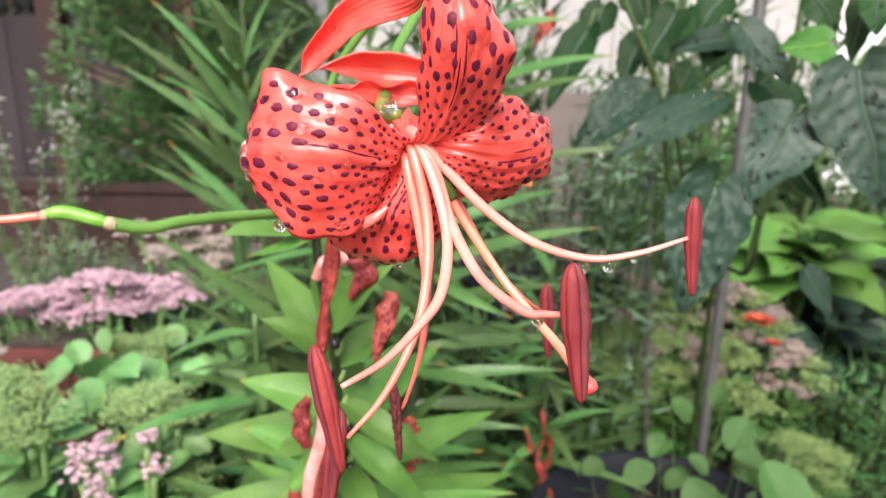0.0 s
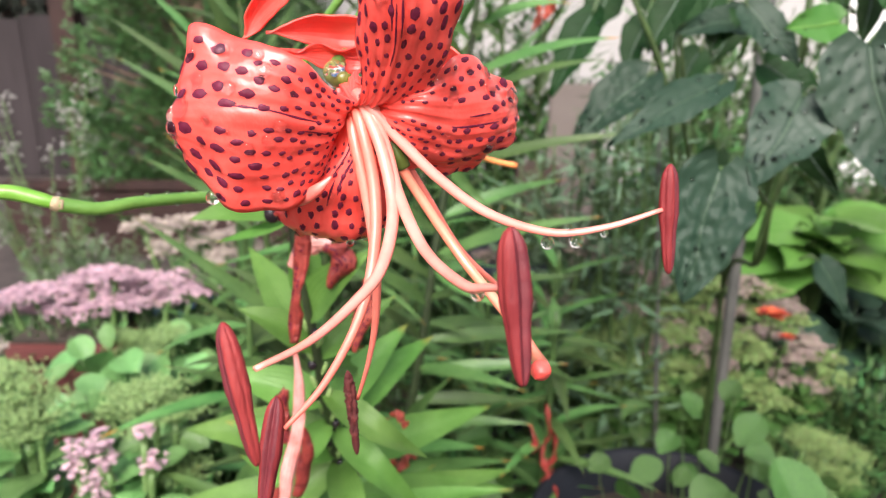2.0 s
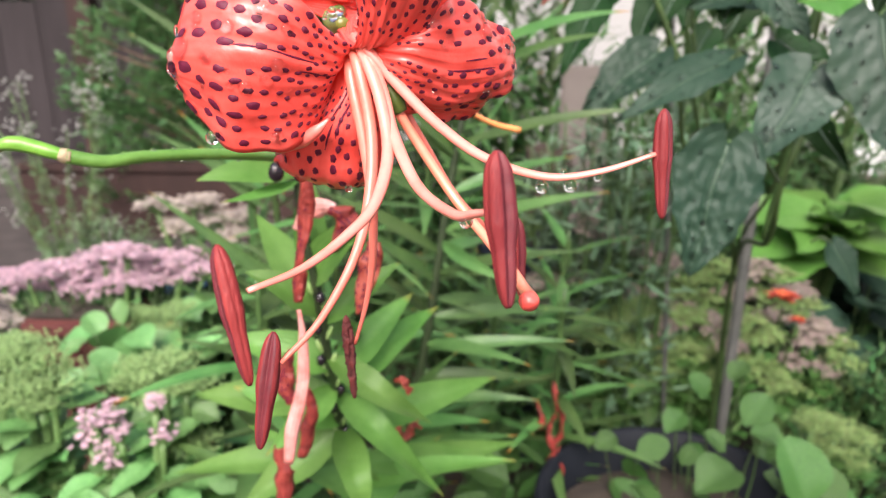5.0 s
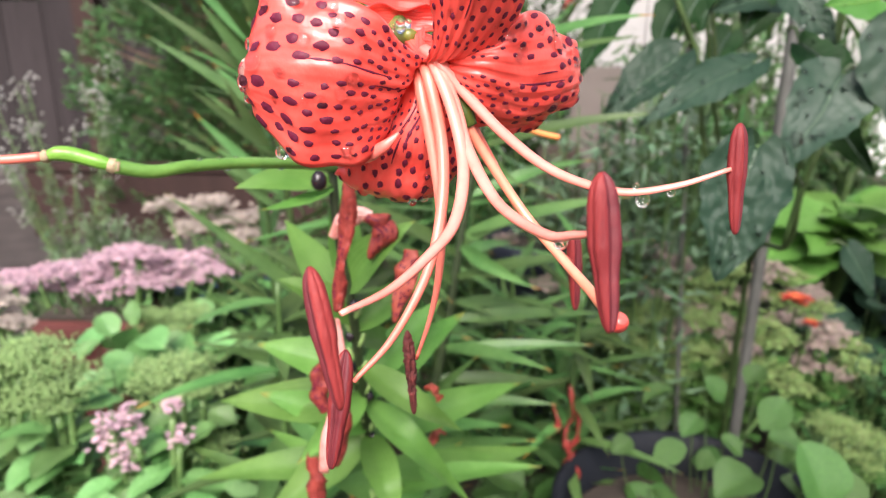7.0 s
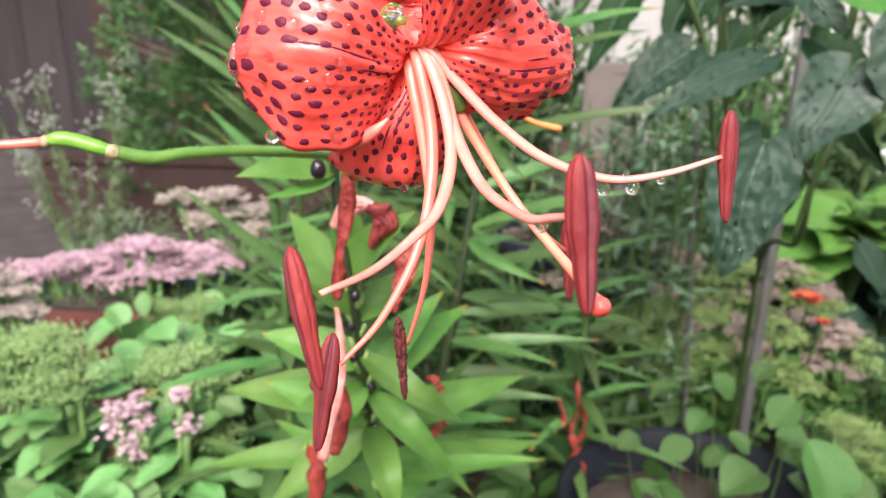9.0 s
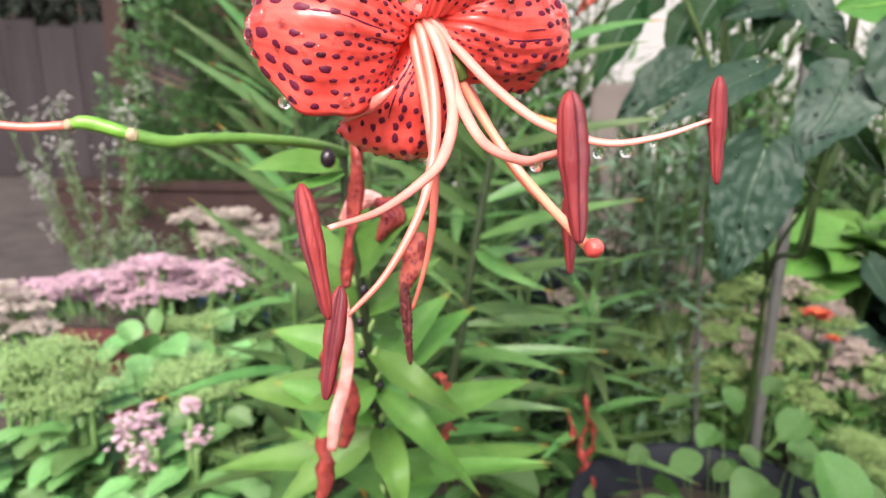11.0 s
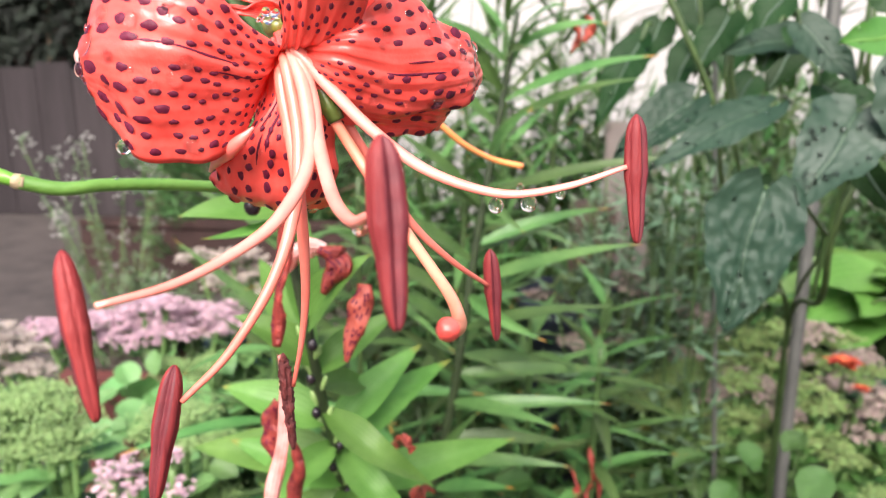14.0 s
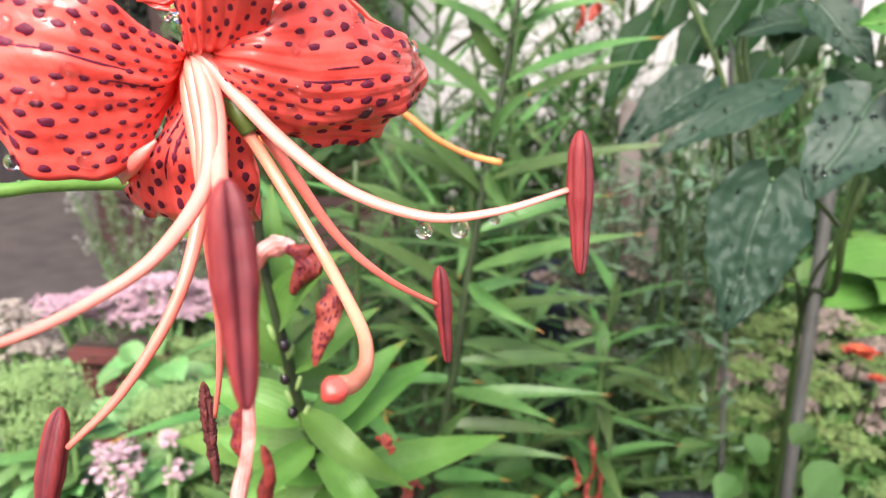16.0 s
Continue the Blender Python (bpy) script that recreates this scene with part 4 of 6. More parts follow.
# ---- rain on the flower ----
def water_drop(pos, r, squash=1.0, normal=(0, 0, 1), hang=0.0):
    n, k = 14, 20
    rows = []
    nn = unit(normal)
    a = unit(np.cross(nn, (0.3, 1.0, 0.2)))
    b = np.cross(nn, a)
    q = np.linspace(0, 2 * np.pi, k, endpoint=False)
    for ph in np.linspace(0.02, np.pi - 0.02, n):
        z = math.cos(ph) * squash * (1 + hang * (math.cos(ph) > 0) * math.cos(ph) ** 2)
        rows.append(np.asarray(pos) + nn * r * z + r * math.sin(ph) * (np.cos(q)[:, None] * a + np.sin(q)[:, None] * b))
    f = [(i * k + j, (i + 1) * k + j, (i + 1) * k + (j + 1) % k, i * k + (j + 1) % k) for i in range(n - 1) for j in range(k)]
    f += [tuple(range(k))[::1], tuple((n - 1) * k + j for j in range(k))[::-1]]
    ob = mesh_ob("water_drop", np.concatenate(rows), f, WATER)
    return tagged(ob, "clear raindrop clinging to the wet lily flower", "water drop", "raindrops on the lily")


for p, r in (((38.7, -2.5, -26.9), 0.0014), ((44.6, -2.7, -26.4), 0.0015), ((50.2, -2.9, -24.6), 0.0009), ((43.0, -2.6, -23.6), 0.0007), ((22.0, -42.8, -22.9), 0.0011), ((9.0, -12.0, -17.5), 0.0006)):
    water_drop(mm(p), r, 1.08)
for key, a, b, r, sq in (("left", 0.55, -0.97, 0.0013, 1.1), ("left", 0.72, -0.95, 0.0010, 1.1), ("bottom", 0.55, 0.4, 0.0009, 1.1), ("left", 0.66, 0.05, 0.0022, 0.35), ("left", 0.60, 0.42, 0.0014, 0.4), ("left", 0.50, 0.30, 0.0013, 0.4),
                         ("left", 0.42, 0.62, 0.0014, 0.4), ("left", 0.33, 0.45, 0.0012, 0.4), ("left", 0.70, -0.35, 0.0013, 0.4), ("left", 0.45, 0.80, 0.0012, 0.4), ("left", 0.63, 0.70, 0.0012, 0.4), ("left", 0.56, -0.1, 0.0010, 0.4),
                         ("right", 0.44, 0.55, 0.0020, 0.35), ("right", 0.38, 0.75, 0.0013, 0.4), ("right", 0.52, 0.30, 0.0012, 0.4), ("right", 0.47, 0.80, 0.0012, 0.4), ("right", 0.55, -0.2, 0.0010, 0.4),
                         ("top", 0.42, 0.45, 0.0017, 0.35), ("top", 0.36, -0.3, 0.0010, 0.4), ("top", 0.30, 0.1, 0.0009, 0.4), ("top", 0.86, 0.0, 0.0011, 0.5), ("back", 0.7, 0.2, 0.0017, 0.5), ("back", 0.55, 0.0, 0.0012, 0.5)):
    S, N = SURFACES[key]
    i, j = int(a * (S.shape[0] - 1)), int((b + 1) / 2 * (S.shape[1] - 1))
    water_drop(S[i, j] + N[i, j] * r * 0.1 * (sq < 0.6) - (np.array((0, 0, r * 0.8)) if sq > 1 else 0), r, sq, N[i, j] if sq < 1 else (0, 0, 1))
drop_rng = np.random.default_rng(77)
for key, count, lo, hi in (("left", 30, 0.3, 0.85), ("right", 22, 0.25, 0.7), ("top", 20, 0.2, 0.6), ("bottom", 8, 0.3, 0.8)):
    S, N = SURFACES[key]
    for _ in range(count):
        i, j = int(drop_rng.uniform(lo, hi) * (S.shape[0] - 1)), int(drop_rng.uniform(0.06, 0.94) * (S.shape[1] - 1))
        r = 0.0005 + 0.0010 * drop_rng.random() ** 1.5
        water_drop(S[i, j] + N[i, j] * r * 0.15, r, 0.55, N[i, j])
for x, y, z, r in ((-0.080, 0.2155, 0.5998, 0.0007), (-0.074, 0.2215, 0.5998, 0.0008), (-0.070, 0.2265, 0.5992, 0.0007), (-0.066, 0.231, 0.5985, 0.0006), (-0.060, 0.239, 0.5965, 0.0008), (-0.068, 0.229, 0.5953, 0.0007), (-0.056, 0.246, 0.5920, 0.0008)):
    water_drop((x, y, z), r, 0.7)
for k in range(9):
    water_drop(mm((-7.5 + (k % 3) * 1.6, 8.5 + 1.2 * (k // 3), 6.3 + 0.5 * ((k * 7) % 4))), 0.0005 + 0.0002 * ((k * 5) % 3))

# ---- lilies behind ----
def lily_plant(x, y, top, lean, leaves, seed, label, mat_=LEAF_DEEP, length=0.13, width=0.014, droop=0.3, start=0.2, rise=0.2, path=None):
    rng = np.random.default_rng(seed)
    e = base("lily_plant", x, y, 0, label, "lily", "lilies behind the flower")
    if path is None:
        path = np.array([(x, y, 0), (x + lean[0] * 0.4, y + lean[1] * 0.4, top * 0.5), (x + lean[0], y + lean[1], top)])
    v, f = tube(path, (0.004, 0.0035, 0.002), 30, 8)
    mesh_ob("stem", v, f, STEM_BLACK if leaves == 0 else STEM_DARK, e)
    p = spline(path, 60)
    for k in range(leaves):
        q = start + (0.99 - start) * k / leaves
        b0 = p[int(q * 59)]
        a = k * 2.39996 + rng.uniform(-0.3, 0.3)
        L = length * rng.uniform(0.8, 1.15) * (1.0 - 0.45 * max(0, q - 0.75) / 0.25)
        up = rise * rng.uniform(0.3, 1.5)
        tip = b0 + np.array((L * math.cos(a), L * math.sin(a), L * up - L * droop * rng.uniform(0, 1)))
        v, f, uv = blade(b0, tip, width * rng.uniform(0.85, 1.15), L * rng.uniform(0.0, 0.09), 0.3, (0, 0, 1), 12, 5, rng.uniform(-0.5, 0.5), 0.32)
        mesh_ob("leaf", v, f, mat_, e, uvs=uv)
    return e, p


SECOND_STEM = np.array([(-0.0317, 0.5850, 0.2170), (-0.0160, 0.5780, 0.3069), (-0.0049, 0.5720, 0.3678), (0.0025, 0.5700, 0.4226), (0.0104, 0.5700, 0.4826), (0.0198, 0.5700, 0.5434), (0.0288, 0.5700, 0.5964), (0.0355, 0.5700, 0.6389), (0.0403, 0.5700, 0.6722)])
second, _ = lily_plant(0.016, 0.62, 0.74, (0, 0), 0, 31, "tall green lily without flowers behind the blossom", path=np.concatenate([[(0.016, 0.62, 0.0)], SECOND_STEM]))
SIDE = (0.0, -0.72, 0.69)
FRONT = (-0.5, -0.8, 0.25)
for z, tip, w, facing in (
    (0.608, (0.1283, 0.5000, 0.6398), 0.0135, SIDE), (0.590, (0.1204, 0.5000, 0.6263), 0.0140, SIDE), (0.566, (0.0515, 0.5100, 0.6068), 0.0165, FRONT), (0.539, (0.1496, 0.5200, 0.5751), 0.0130, SIDE),
    (0.469, (0.1254, 0.5000, 0.5205), 0.0150, SIDE), (0.432, (0.1120, 0.5000, 0.4767), 0.0150, SIDE), (0.368, (0.0751, 0.4800, 0.3950), 0.0165, SIDE), (0.362, (0.1213, 0.5600, 0.3771), 0.0160, SIDE),
    (0.590, (-0.0492, 0.5300, 0.6446), 0.0160, SIDE), (0.635, (-0.0272, 0.5400, 0.6650), 0.0150, SIDE), (0.616, (0.0057, 0.5600, 0.6626), 0.0150, FRONT), (0.528, (-0.0701, 0.5400, 0.5810), 0.0160, SIDE),
    (0.530, (-0.0414, 0.5200, 0.5899), 0.0160, SIDE), (0.487, (-0.0733, 0.5200, 0.5465), 0.0165, SIDE), (0.450, (-0.0785, 0.5200, 0.5118), 0.0165, SIDE), (0.425, (-0.0549, 0.5100, 0.4859), 0.0160, SIDE),
    (0.393, (-0.0416, 0.5100, 0.4526), 0.0150, SIDE), (0.639, (0.0483, 0.5300, 0.6455), 0.0150, FRONT), (0.547, (0.0481, 0.5000, 0.5260), 0.0150, FRONT), (0.460, (0.0657, 0.5000, 0.4497), 0.0160, FRONT),
    (0.283, (0.0468, 0.4800, 0.3484), 0.0165, SIDE), (0.277, (-0.0499, 0.5000, 0.3328), 0.0160, SIDE), (0.650, (0.0720, 0.5200, 0.6717), 0.0150, SIDE), (0.643, (0.1019, 0.5400, 0.6613), 0.0150, SIDE),
    (0.408, (0.0885, 0.6400, 0.3753), 0.0150, SIDE), (0.307, (0.0213, 0.4817, 0.4054), 0.0150, FRONT), (0.312, (0.0906, 0.5400, 0.3322), 0.0160, SIDE), (0.450, (0.0589, 0.6400, 0.4393), 0.0150, SIDE),
    (0.259, (0.0691, 0.5000, 0.3241), 0.0160, SIDE), (0.496, (0.0869, 0.6400, 0.4998), 0.0150, SIDE), (0.335, (0.1037, 0.6000, 0.3189), 0.0160, SIDE), (0.393, (0.1438, 0.6200, 0.3795), 0.0160, SIDE),
    (0.500, (0.1177, 0.6000, 0.5254), 0.0150, SIDE)):
    b0 = np.array((np.interp(z, SECOND_STEM[:, 2], SECOND_STEM[:, 0]), np.interp(z, SECOND_STEM[:, 2], SECOND_STEM[:, 1]), z))
    v, f, uv = blade(b0, tip, w * 0.75, 0.010, 0.25, facing, 18, 7, 0.2 * math.sin(z * 90), 0.34)
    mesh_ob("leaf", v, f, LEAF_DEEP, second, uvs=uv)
withered([(0.078, 0.560, 0.661), (0.082, 0.560, 0.656), (0.080, 0.560, 0.650), (0.078, 0.560, 0.643)], (0.004, 0.009, 0.008, 0.003), 0.0, WITHER, "dried red petal", 300, second)
withered([(0.088, 0.570, 0.668), (0.091, 0.570, 0.663), (0.090, 0.570, 0.658), (0.088, 0.570, 0.651)], (0.004, 0.009, 0.008, 0.003), 1.3, WITHER, "dried red petal", 301, second)
withered([(-0.029, 0.460, 0.386), (-0.026, 0.460, 0.380), (-0.028, 0.460, 0.373), (-0.031, 0.460, 0.365)], (0.004, 0.009, 0.008, 0.003), 5.2, WITHER, "dried red petal", 304, second)
withered([(-0.020, 0.450, 0.372), (-0.017, 0.450, 0.366), (-0.019, 0.450, 0.359), (-0.022, 0.450, 0.351)], (0.004, 0.009, 0.008, 0.003), 6.5, WITHER, "dried red petal", 305, second)
withered([(-0.033, 0.440, 0.401), (-0.030, 0.440, 0.396), (-0.031, 0.440, 0.389), (-0.034, 0.440, 0.382)], (0.004, 0.009, 0.008, 0.003), 7.8, WITHER, "dried red petal", 306, second)
third, _ = lily_plant(-0.165, 0.74, 0.78, (-0.012, 0.02), 14, 32, "tall narrow-leaved lily stem with spreading leaves", LEAF_DEEP, 0.12, 0.014, 0.2, 0.25, 0.5, np.array([(-0.175, 0.78, 0.0), (-0.172, 0.77, 0.35), (-0.1812, 0.7600, 0.5079), (-0.1829, 0.7600, 0.5783), (-0.1824, 0.7600, 0.6769), (-0.1820, 0.7600, 0.7183)]))
for foot, tip, w in (((-0.1812, 0.7600, 0.5868), (-0.2593, 0.7200, 0.6766), 0.017), ((-0.1841, 0.7600, 0.5581), (-0.2969, 0.7200, 0.6513), 0.016), ((-0.1799, 0.7600, 0.5306), (-0.2936, 0.7200, 0.6154), 0.018), ((-0.1811, 0.7600, 0.4897), (-0.2492, 0.7000, 0.5684), 0.019), ((-0.1822, 0.7600, 0.4493), (-0.2769, 0.7000, 0.5259), 0.017),
                     ((-0.1832, 0.7600, 0.4524), (-0.2551, 0.7200, 0.5438), 0.017), ((-0.1821, 0.7600, 0.5523), (-0.2392, 0.7200, 0.6468), 0.020), ((-0.1823, 0.7600, 0.6065), (-0.2050, 0.7200, 0.6801), 0.021), ((-0.1857, 0.7600, 0.6064), (-0.1420, 0.7200, 0.6864), 0.018), ((-0.1838, 0.7600, 0.4835), (-0.2216, 0.7200, 0.5762), 0.018),
                     ((-0.1844, 0.7600, 0.6448), (-0.2436, 0.7400, 0.7053), 0.018), ((-0.1821, 0.7600, 0.6286), (-0.1235, 0.7200, 0.7064), 0.018), ((-0.1820, 0.7600, 0.5726), (-0.1231, 0.7400, 0.6671), 0.018), ((-0.1841, 0.7600, 0.5377), (-0.1075, 0.7400, 0.6466), 0.018), ((-0.1855, 0.7600, 0.4334), (-0.2458, 0.7400, 0.4932), 0.016)):
    v, f, uv = blade(foot, tip, w * 0.66, 0.006, 0.25, (-0.2, -0.7, 0.68), 18, 7, 0.2, 0.38)
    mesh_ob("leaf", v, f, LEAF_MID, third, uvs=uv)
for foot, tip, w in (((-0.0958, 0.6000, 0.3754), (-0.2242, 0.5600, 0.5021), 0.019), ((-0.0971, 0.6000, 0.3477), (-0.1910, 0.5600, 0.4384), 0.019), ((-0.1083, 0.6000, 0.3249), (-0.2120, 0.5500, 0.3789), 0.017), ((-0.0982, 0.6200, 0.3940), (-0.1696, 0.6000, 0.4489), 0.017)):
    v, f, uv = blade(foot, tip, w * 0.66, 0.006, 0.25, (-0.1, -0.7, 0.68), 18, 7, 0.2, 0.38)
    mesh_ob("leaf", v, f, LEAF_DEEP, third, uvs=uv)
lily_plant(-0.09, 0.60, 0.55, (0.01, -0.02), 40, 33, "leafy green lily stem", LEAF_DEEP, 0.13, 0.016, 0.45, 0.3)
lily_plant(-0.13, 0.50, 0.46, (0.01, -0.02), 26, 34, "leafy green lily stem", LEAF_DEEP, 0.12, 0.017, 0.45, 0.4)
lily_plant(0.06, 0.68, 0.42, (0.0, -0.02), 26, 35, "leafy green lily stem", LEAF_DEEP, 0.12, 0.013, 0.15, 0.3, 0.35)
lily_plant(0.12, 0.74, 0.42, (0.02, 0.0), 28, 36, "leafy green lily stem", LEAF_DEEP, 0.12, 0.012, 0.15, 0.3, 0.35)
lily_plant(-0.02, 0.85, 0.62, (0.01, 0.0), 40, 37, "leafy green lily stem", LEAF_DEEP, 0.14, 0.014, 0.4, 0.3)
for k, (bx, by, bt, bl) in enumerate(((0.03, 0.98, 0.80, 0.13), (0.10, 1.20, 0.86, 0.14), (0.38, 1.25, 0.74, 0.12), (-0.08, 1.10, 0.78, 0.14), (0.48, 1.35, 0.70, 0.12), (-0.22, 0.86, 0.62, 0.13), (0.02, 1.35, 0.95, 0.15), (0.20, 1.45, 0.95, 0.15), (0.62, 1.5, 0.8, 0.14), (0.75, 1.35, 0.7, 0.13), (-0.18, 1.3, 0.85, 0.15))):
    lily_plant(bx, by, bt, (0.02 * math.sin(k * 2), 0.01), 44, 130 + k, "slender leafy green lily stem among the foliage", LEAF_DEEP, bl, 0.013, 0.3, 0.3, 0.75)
spent, _ = lily_plant(0.115, 0.63, 0.40, (0.004, -0.01), 20, 38, "lily stem with dried orange blossoms among the leaves", LEAF_DEEP, 0.10, 0.013, 0.5, 0.5)
for k, (x, z, l) in enumerate(((0.113, 0.305, 0.03), (0.118, 0.285, 0.035), (0.112, 0.262, 0.03), (0.117, 0.245, 0.03), (0.098, 0.283, 0.02), (0.122, 0.235, 0.025))):
    withered([(x, 0.612, z + 0.006), (x + 0.003 * math.sin(k * 2), 0.606, z - l * 0.2), (x + 0.003, 0.604, z - l * 0.7), (x - 0.002, 0.606, z - l * 1.1)], (0.003, 0.0085, 0.008, 0.002), 0.4 + 0.2 * k, WITHER_RED, "dried orange petal", 40 + k, spent, False, 0.3, 1.0)

# ---- sedums ----
STAR_V = [(0, 0, 0.0010)] + [(0.0034 * math.cos(a) if i % 2 == 0 else 0.0013 * math.cos(a), 0.0034 * math.sin(a) if i % 2 == 0 else 0.0013 * math.sin(a), 0.0016 if i % 2 == 0 else 0.0002) for i, a in enumerate(np.linspace(0, 2 * np.pi, 10, endpoint=False))] + [(0, 0, -0.0025)]
STAR_F = [(0, 1 + i, 1 + (i + 1) % 10) for i in range(10)] + [(11, 1 + (i + 1) % 10, 1 + i) for i in range(10)]
BUD_V = [(0, 0, 0.0030)] + [(0.0017 * math.cos(a), 0.0017 * math.sin(a), 0.0008) for a in np.linspace(0, 2 * np.pi, 6, endpoint=False)] + [(0, 0, -0.0022)]
BUD_F = [(0, 1 + i, 1 + (i + 1) % 6) for i in range(6)] + [(7, 1 + (i + 1) % 6, 1 + i) for i in range(6)]


def oval_leaf(length, width, cup=0.12, nu=12, nv=7):
    u = np.linspace(0, 1, nu)
    w = width * 0.5 * np.sin(np.pi * np.clip(u * 0.94 + 0.03, 0, 1)) ** 0.6 * (1 - 0.55 * np.clip((u - 0.72) / 0.28, 0, 1) ** 1.5)
    v = np.linspace(-1, 1, nv)
    p = np.zeros((nu, nv, 3))
    p[..., 0], p[..., 1] = (u * length)[:, None], w[:, None] * v
    p[..., 2] = cup * w[:, None] * np.abs(v) * 2.2 + cup * length * (u * (1 - u))[:, None] * 1.6 + 0.02 * length * np.sin(u * 11)[:, None] * v
    return p.reshape(-1, 3), grid_faces(nu, nv), grid_uv(nu, nv)


LEAF_MESHES = {}


def leaf_part(parent, mat_, pos, direction, up, length, width, cup=0.12, name="leaf"):
    key = (mat_.name, round(width / length, 1), round(cup, 2))
    if key not in LEAF_MESHES:
        v, f, uv = oval_leaf(1.0, key[1], cup)
        o = mesh_ob(name, v, f, mat_, uvs=uv)
        LEAF_MESHES[key] = o.data
        bpy.data.objects.remove(o)
    o = new(name, LEAF_MESHES[key])
    x = unit(direction)
    y = unit(np.cross(up, x))
    z = np.cross(x, y)
    m = Matrix([[*(c * length for c in (x[i], y[i], z[i])), pos[i]] for i in range(3)] + [[0, 0, 0, 1]])
    o.parent = parent
    o.matrix_parent_inverse = Matrix.Translation(-parent.location)
    o.matrix_basis = m
    return o


def sedum(x, y, heads, mat_, seed, label, leaf_mat=SEDUM_LEAF, leaves=9, star=True, leaf_size=0.045):
    """Stems with oval fleshy leaves, each under a flat head of small stars or buds; heads: (x, y, z, radius)."""
    rng = np.random.default_rng(seed)
    e = base("sedum", x, y, 0, label, "sedum", "sedums in the bed")
    for hx, hy, hz, r in heads:
        foot = np.array((x + (hx - x) * 0.4, y + (hy - y) * 0.4, 0.0))
        head = np.array((hx, hy, hz))
        path = spline([foot, (foot + head) / 2 + (0, 0, 0.03), head - (0, 0, 0.012)], 20)
        mesh_ob("stem", *tube(path, (0.004, 0.003), 20, 7, smooth_path=False), SEDUM_STEM, e)
        for k in range(leaves):
            q = 0.35 + 0.58 * k / leaves
            pos = path[int(q * 19)]
            a = k * 2.4 + rng.uniform(-0.4, 0.4)
            d = np.array((math.cos(a), math.sin(a), rng.uniform(-0.4, 0.6)))
            leaf_part(e, leaf_mat, pos, d, (0, 0, 1), leaf_size * rng.uniform(0.75, 1.25), leaf_size * 0.62)
        mats, twigs = [], []
        subs = max(5, int(r / 0.008))
        for c in range(subs * 2):
            ra, aa = r * math.sqrt((c + 0.5) / (subs * 2)), c * 2.4
            cz = hz + r * 0.35 * (1 - (ra / r) ** 2) + rng.uniform(-0.006, 0.004)
            cc = np.array((hx + ra * math.cos(aa), hy + ra * math.sin(aa), cz))
            twigs.append(tube([head - (0, 0, 0.015), (head + cc) / 2 - (0, 0, 0.004), cc], (0.0012, 0.0008), 5, 4))
            for _ in range((18 if star else 46) if r > 0.012 else 3):
                o = rng.standard_normal(3) * (min(0.0062, r * 0.4), min(0.0062, r * 0.4), 0.0026)
                mats.append(turned(cc + o, (o[0] * 40, o[1] * 40, 1.0), rng.uniform(0.8, 1.3) if star else rng.uniform(0.4, 0.75), rng.uniform(0, 6)))
        hv, hf = many(STAR_V if star else BUD_V, STAR_F if star else BUD_F, mats)
        own_mat = mat_ if mat_ is not MIXED else (PINK_DULL if rng.random() < 0.3 else BUDS_DULL)
        ho = mesh_ob("flower_head", hv, hf, own_mat, e, smooth=False)
        tagged(mesh_ob("twig_cluster", *joined(twigs), SEDUM_STEM, ho), kind="stuff")
    return e


PINK_DULL = material("sedum_dull_pink", (0.15, 0.21, 0.09), (0.48, 0.29, 0.35), 0.6, 320, 0.2, thin=0.15, vary=0.35, island=True)
BUDS_DULL = material("sedum_dull_buds", (0.105, 0.185, 0.045), (0.225, 0.30, 0.105), 0.6, 60, 0.2, thin=0.15, vary=0.45, island=True)
SEDUM_STEM = material("sedum_stem", (0.07, 0.14, 0.04), (0.13, 0.21, 0.07), 0.5, 40, 0.2)

planter = base("planter", -0.47, 0.86, 0, "reddish-brown plastic trough planter with flowering sedum", "planter")
mesh_ob("body", *box(-0.525, -0.40, 0.85, 0.96, 0, 0.232, 0.008), TERRACOTTA, planter, smooth=False)
mesh_ob("rim", *box(-0.533, -0.392, 0.84, 0.97, 0.234, 0.258, 0.006), TERRACOTTA, planter, smooth=False)
mesh_ob("soil", *box(-0.525, -0.40, 0.848, 0.962, 0.257, 0.263, 0.002), SOIL, planter, smooth=False)

sedum(-0.47, 0.91, [(-0.534, 0.880, 0.307, 0.024), (-0.527, 0.925, 0.276, 0.024), (-0.481, 0.910, 0.277, 0.024), (-0.436, 0.895, 0.285, 0.024), (-0.391, 0.880, 0.299, 0.024), (-0.378, 0.925, 0.297, 0.024), (-0.484, 0.910, 0.306, 0.024), (-0.437, 0.895, 0.328, 0.024), (-0.400, 0.880, 0.339, 0.024), (-0.385, 0.925, 0.317, 0.024), (-0.522, 0.910, 0.304, 0.024), (-0.332, 0.895, 0.328, 0.024), (-0.306, 0.880, 0.315, 0.024), (-0.570, 0.925, 0.267, 0.024), (-0.464, 0.910, 0.294, 0.024), (-0.407, 0.895, 0.310, 0.024), (-0.568, 0.880, 0.298, 0.024), (-0.350, 0.925, 0.289, 0.024)], PINK, 51, "sedum with flat pale pink flower heads", leaves=7)
sedum(-0.42, 0.72, [(-0.497, 0.700, 0.358, 0.028), (-0.477, 0.700, 0.343, 0.028), (-0.505, 0.700, 0.325, 0.026), (-0.464, 0.700, 0.324, 0.022)], PINK_PALE, 160, "sedum with fading whitish-pink flower heads", leaves=7)
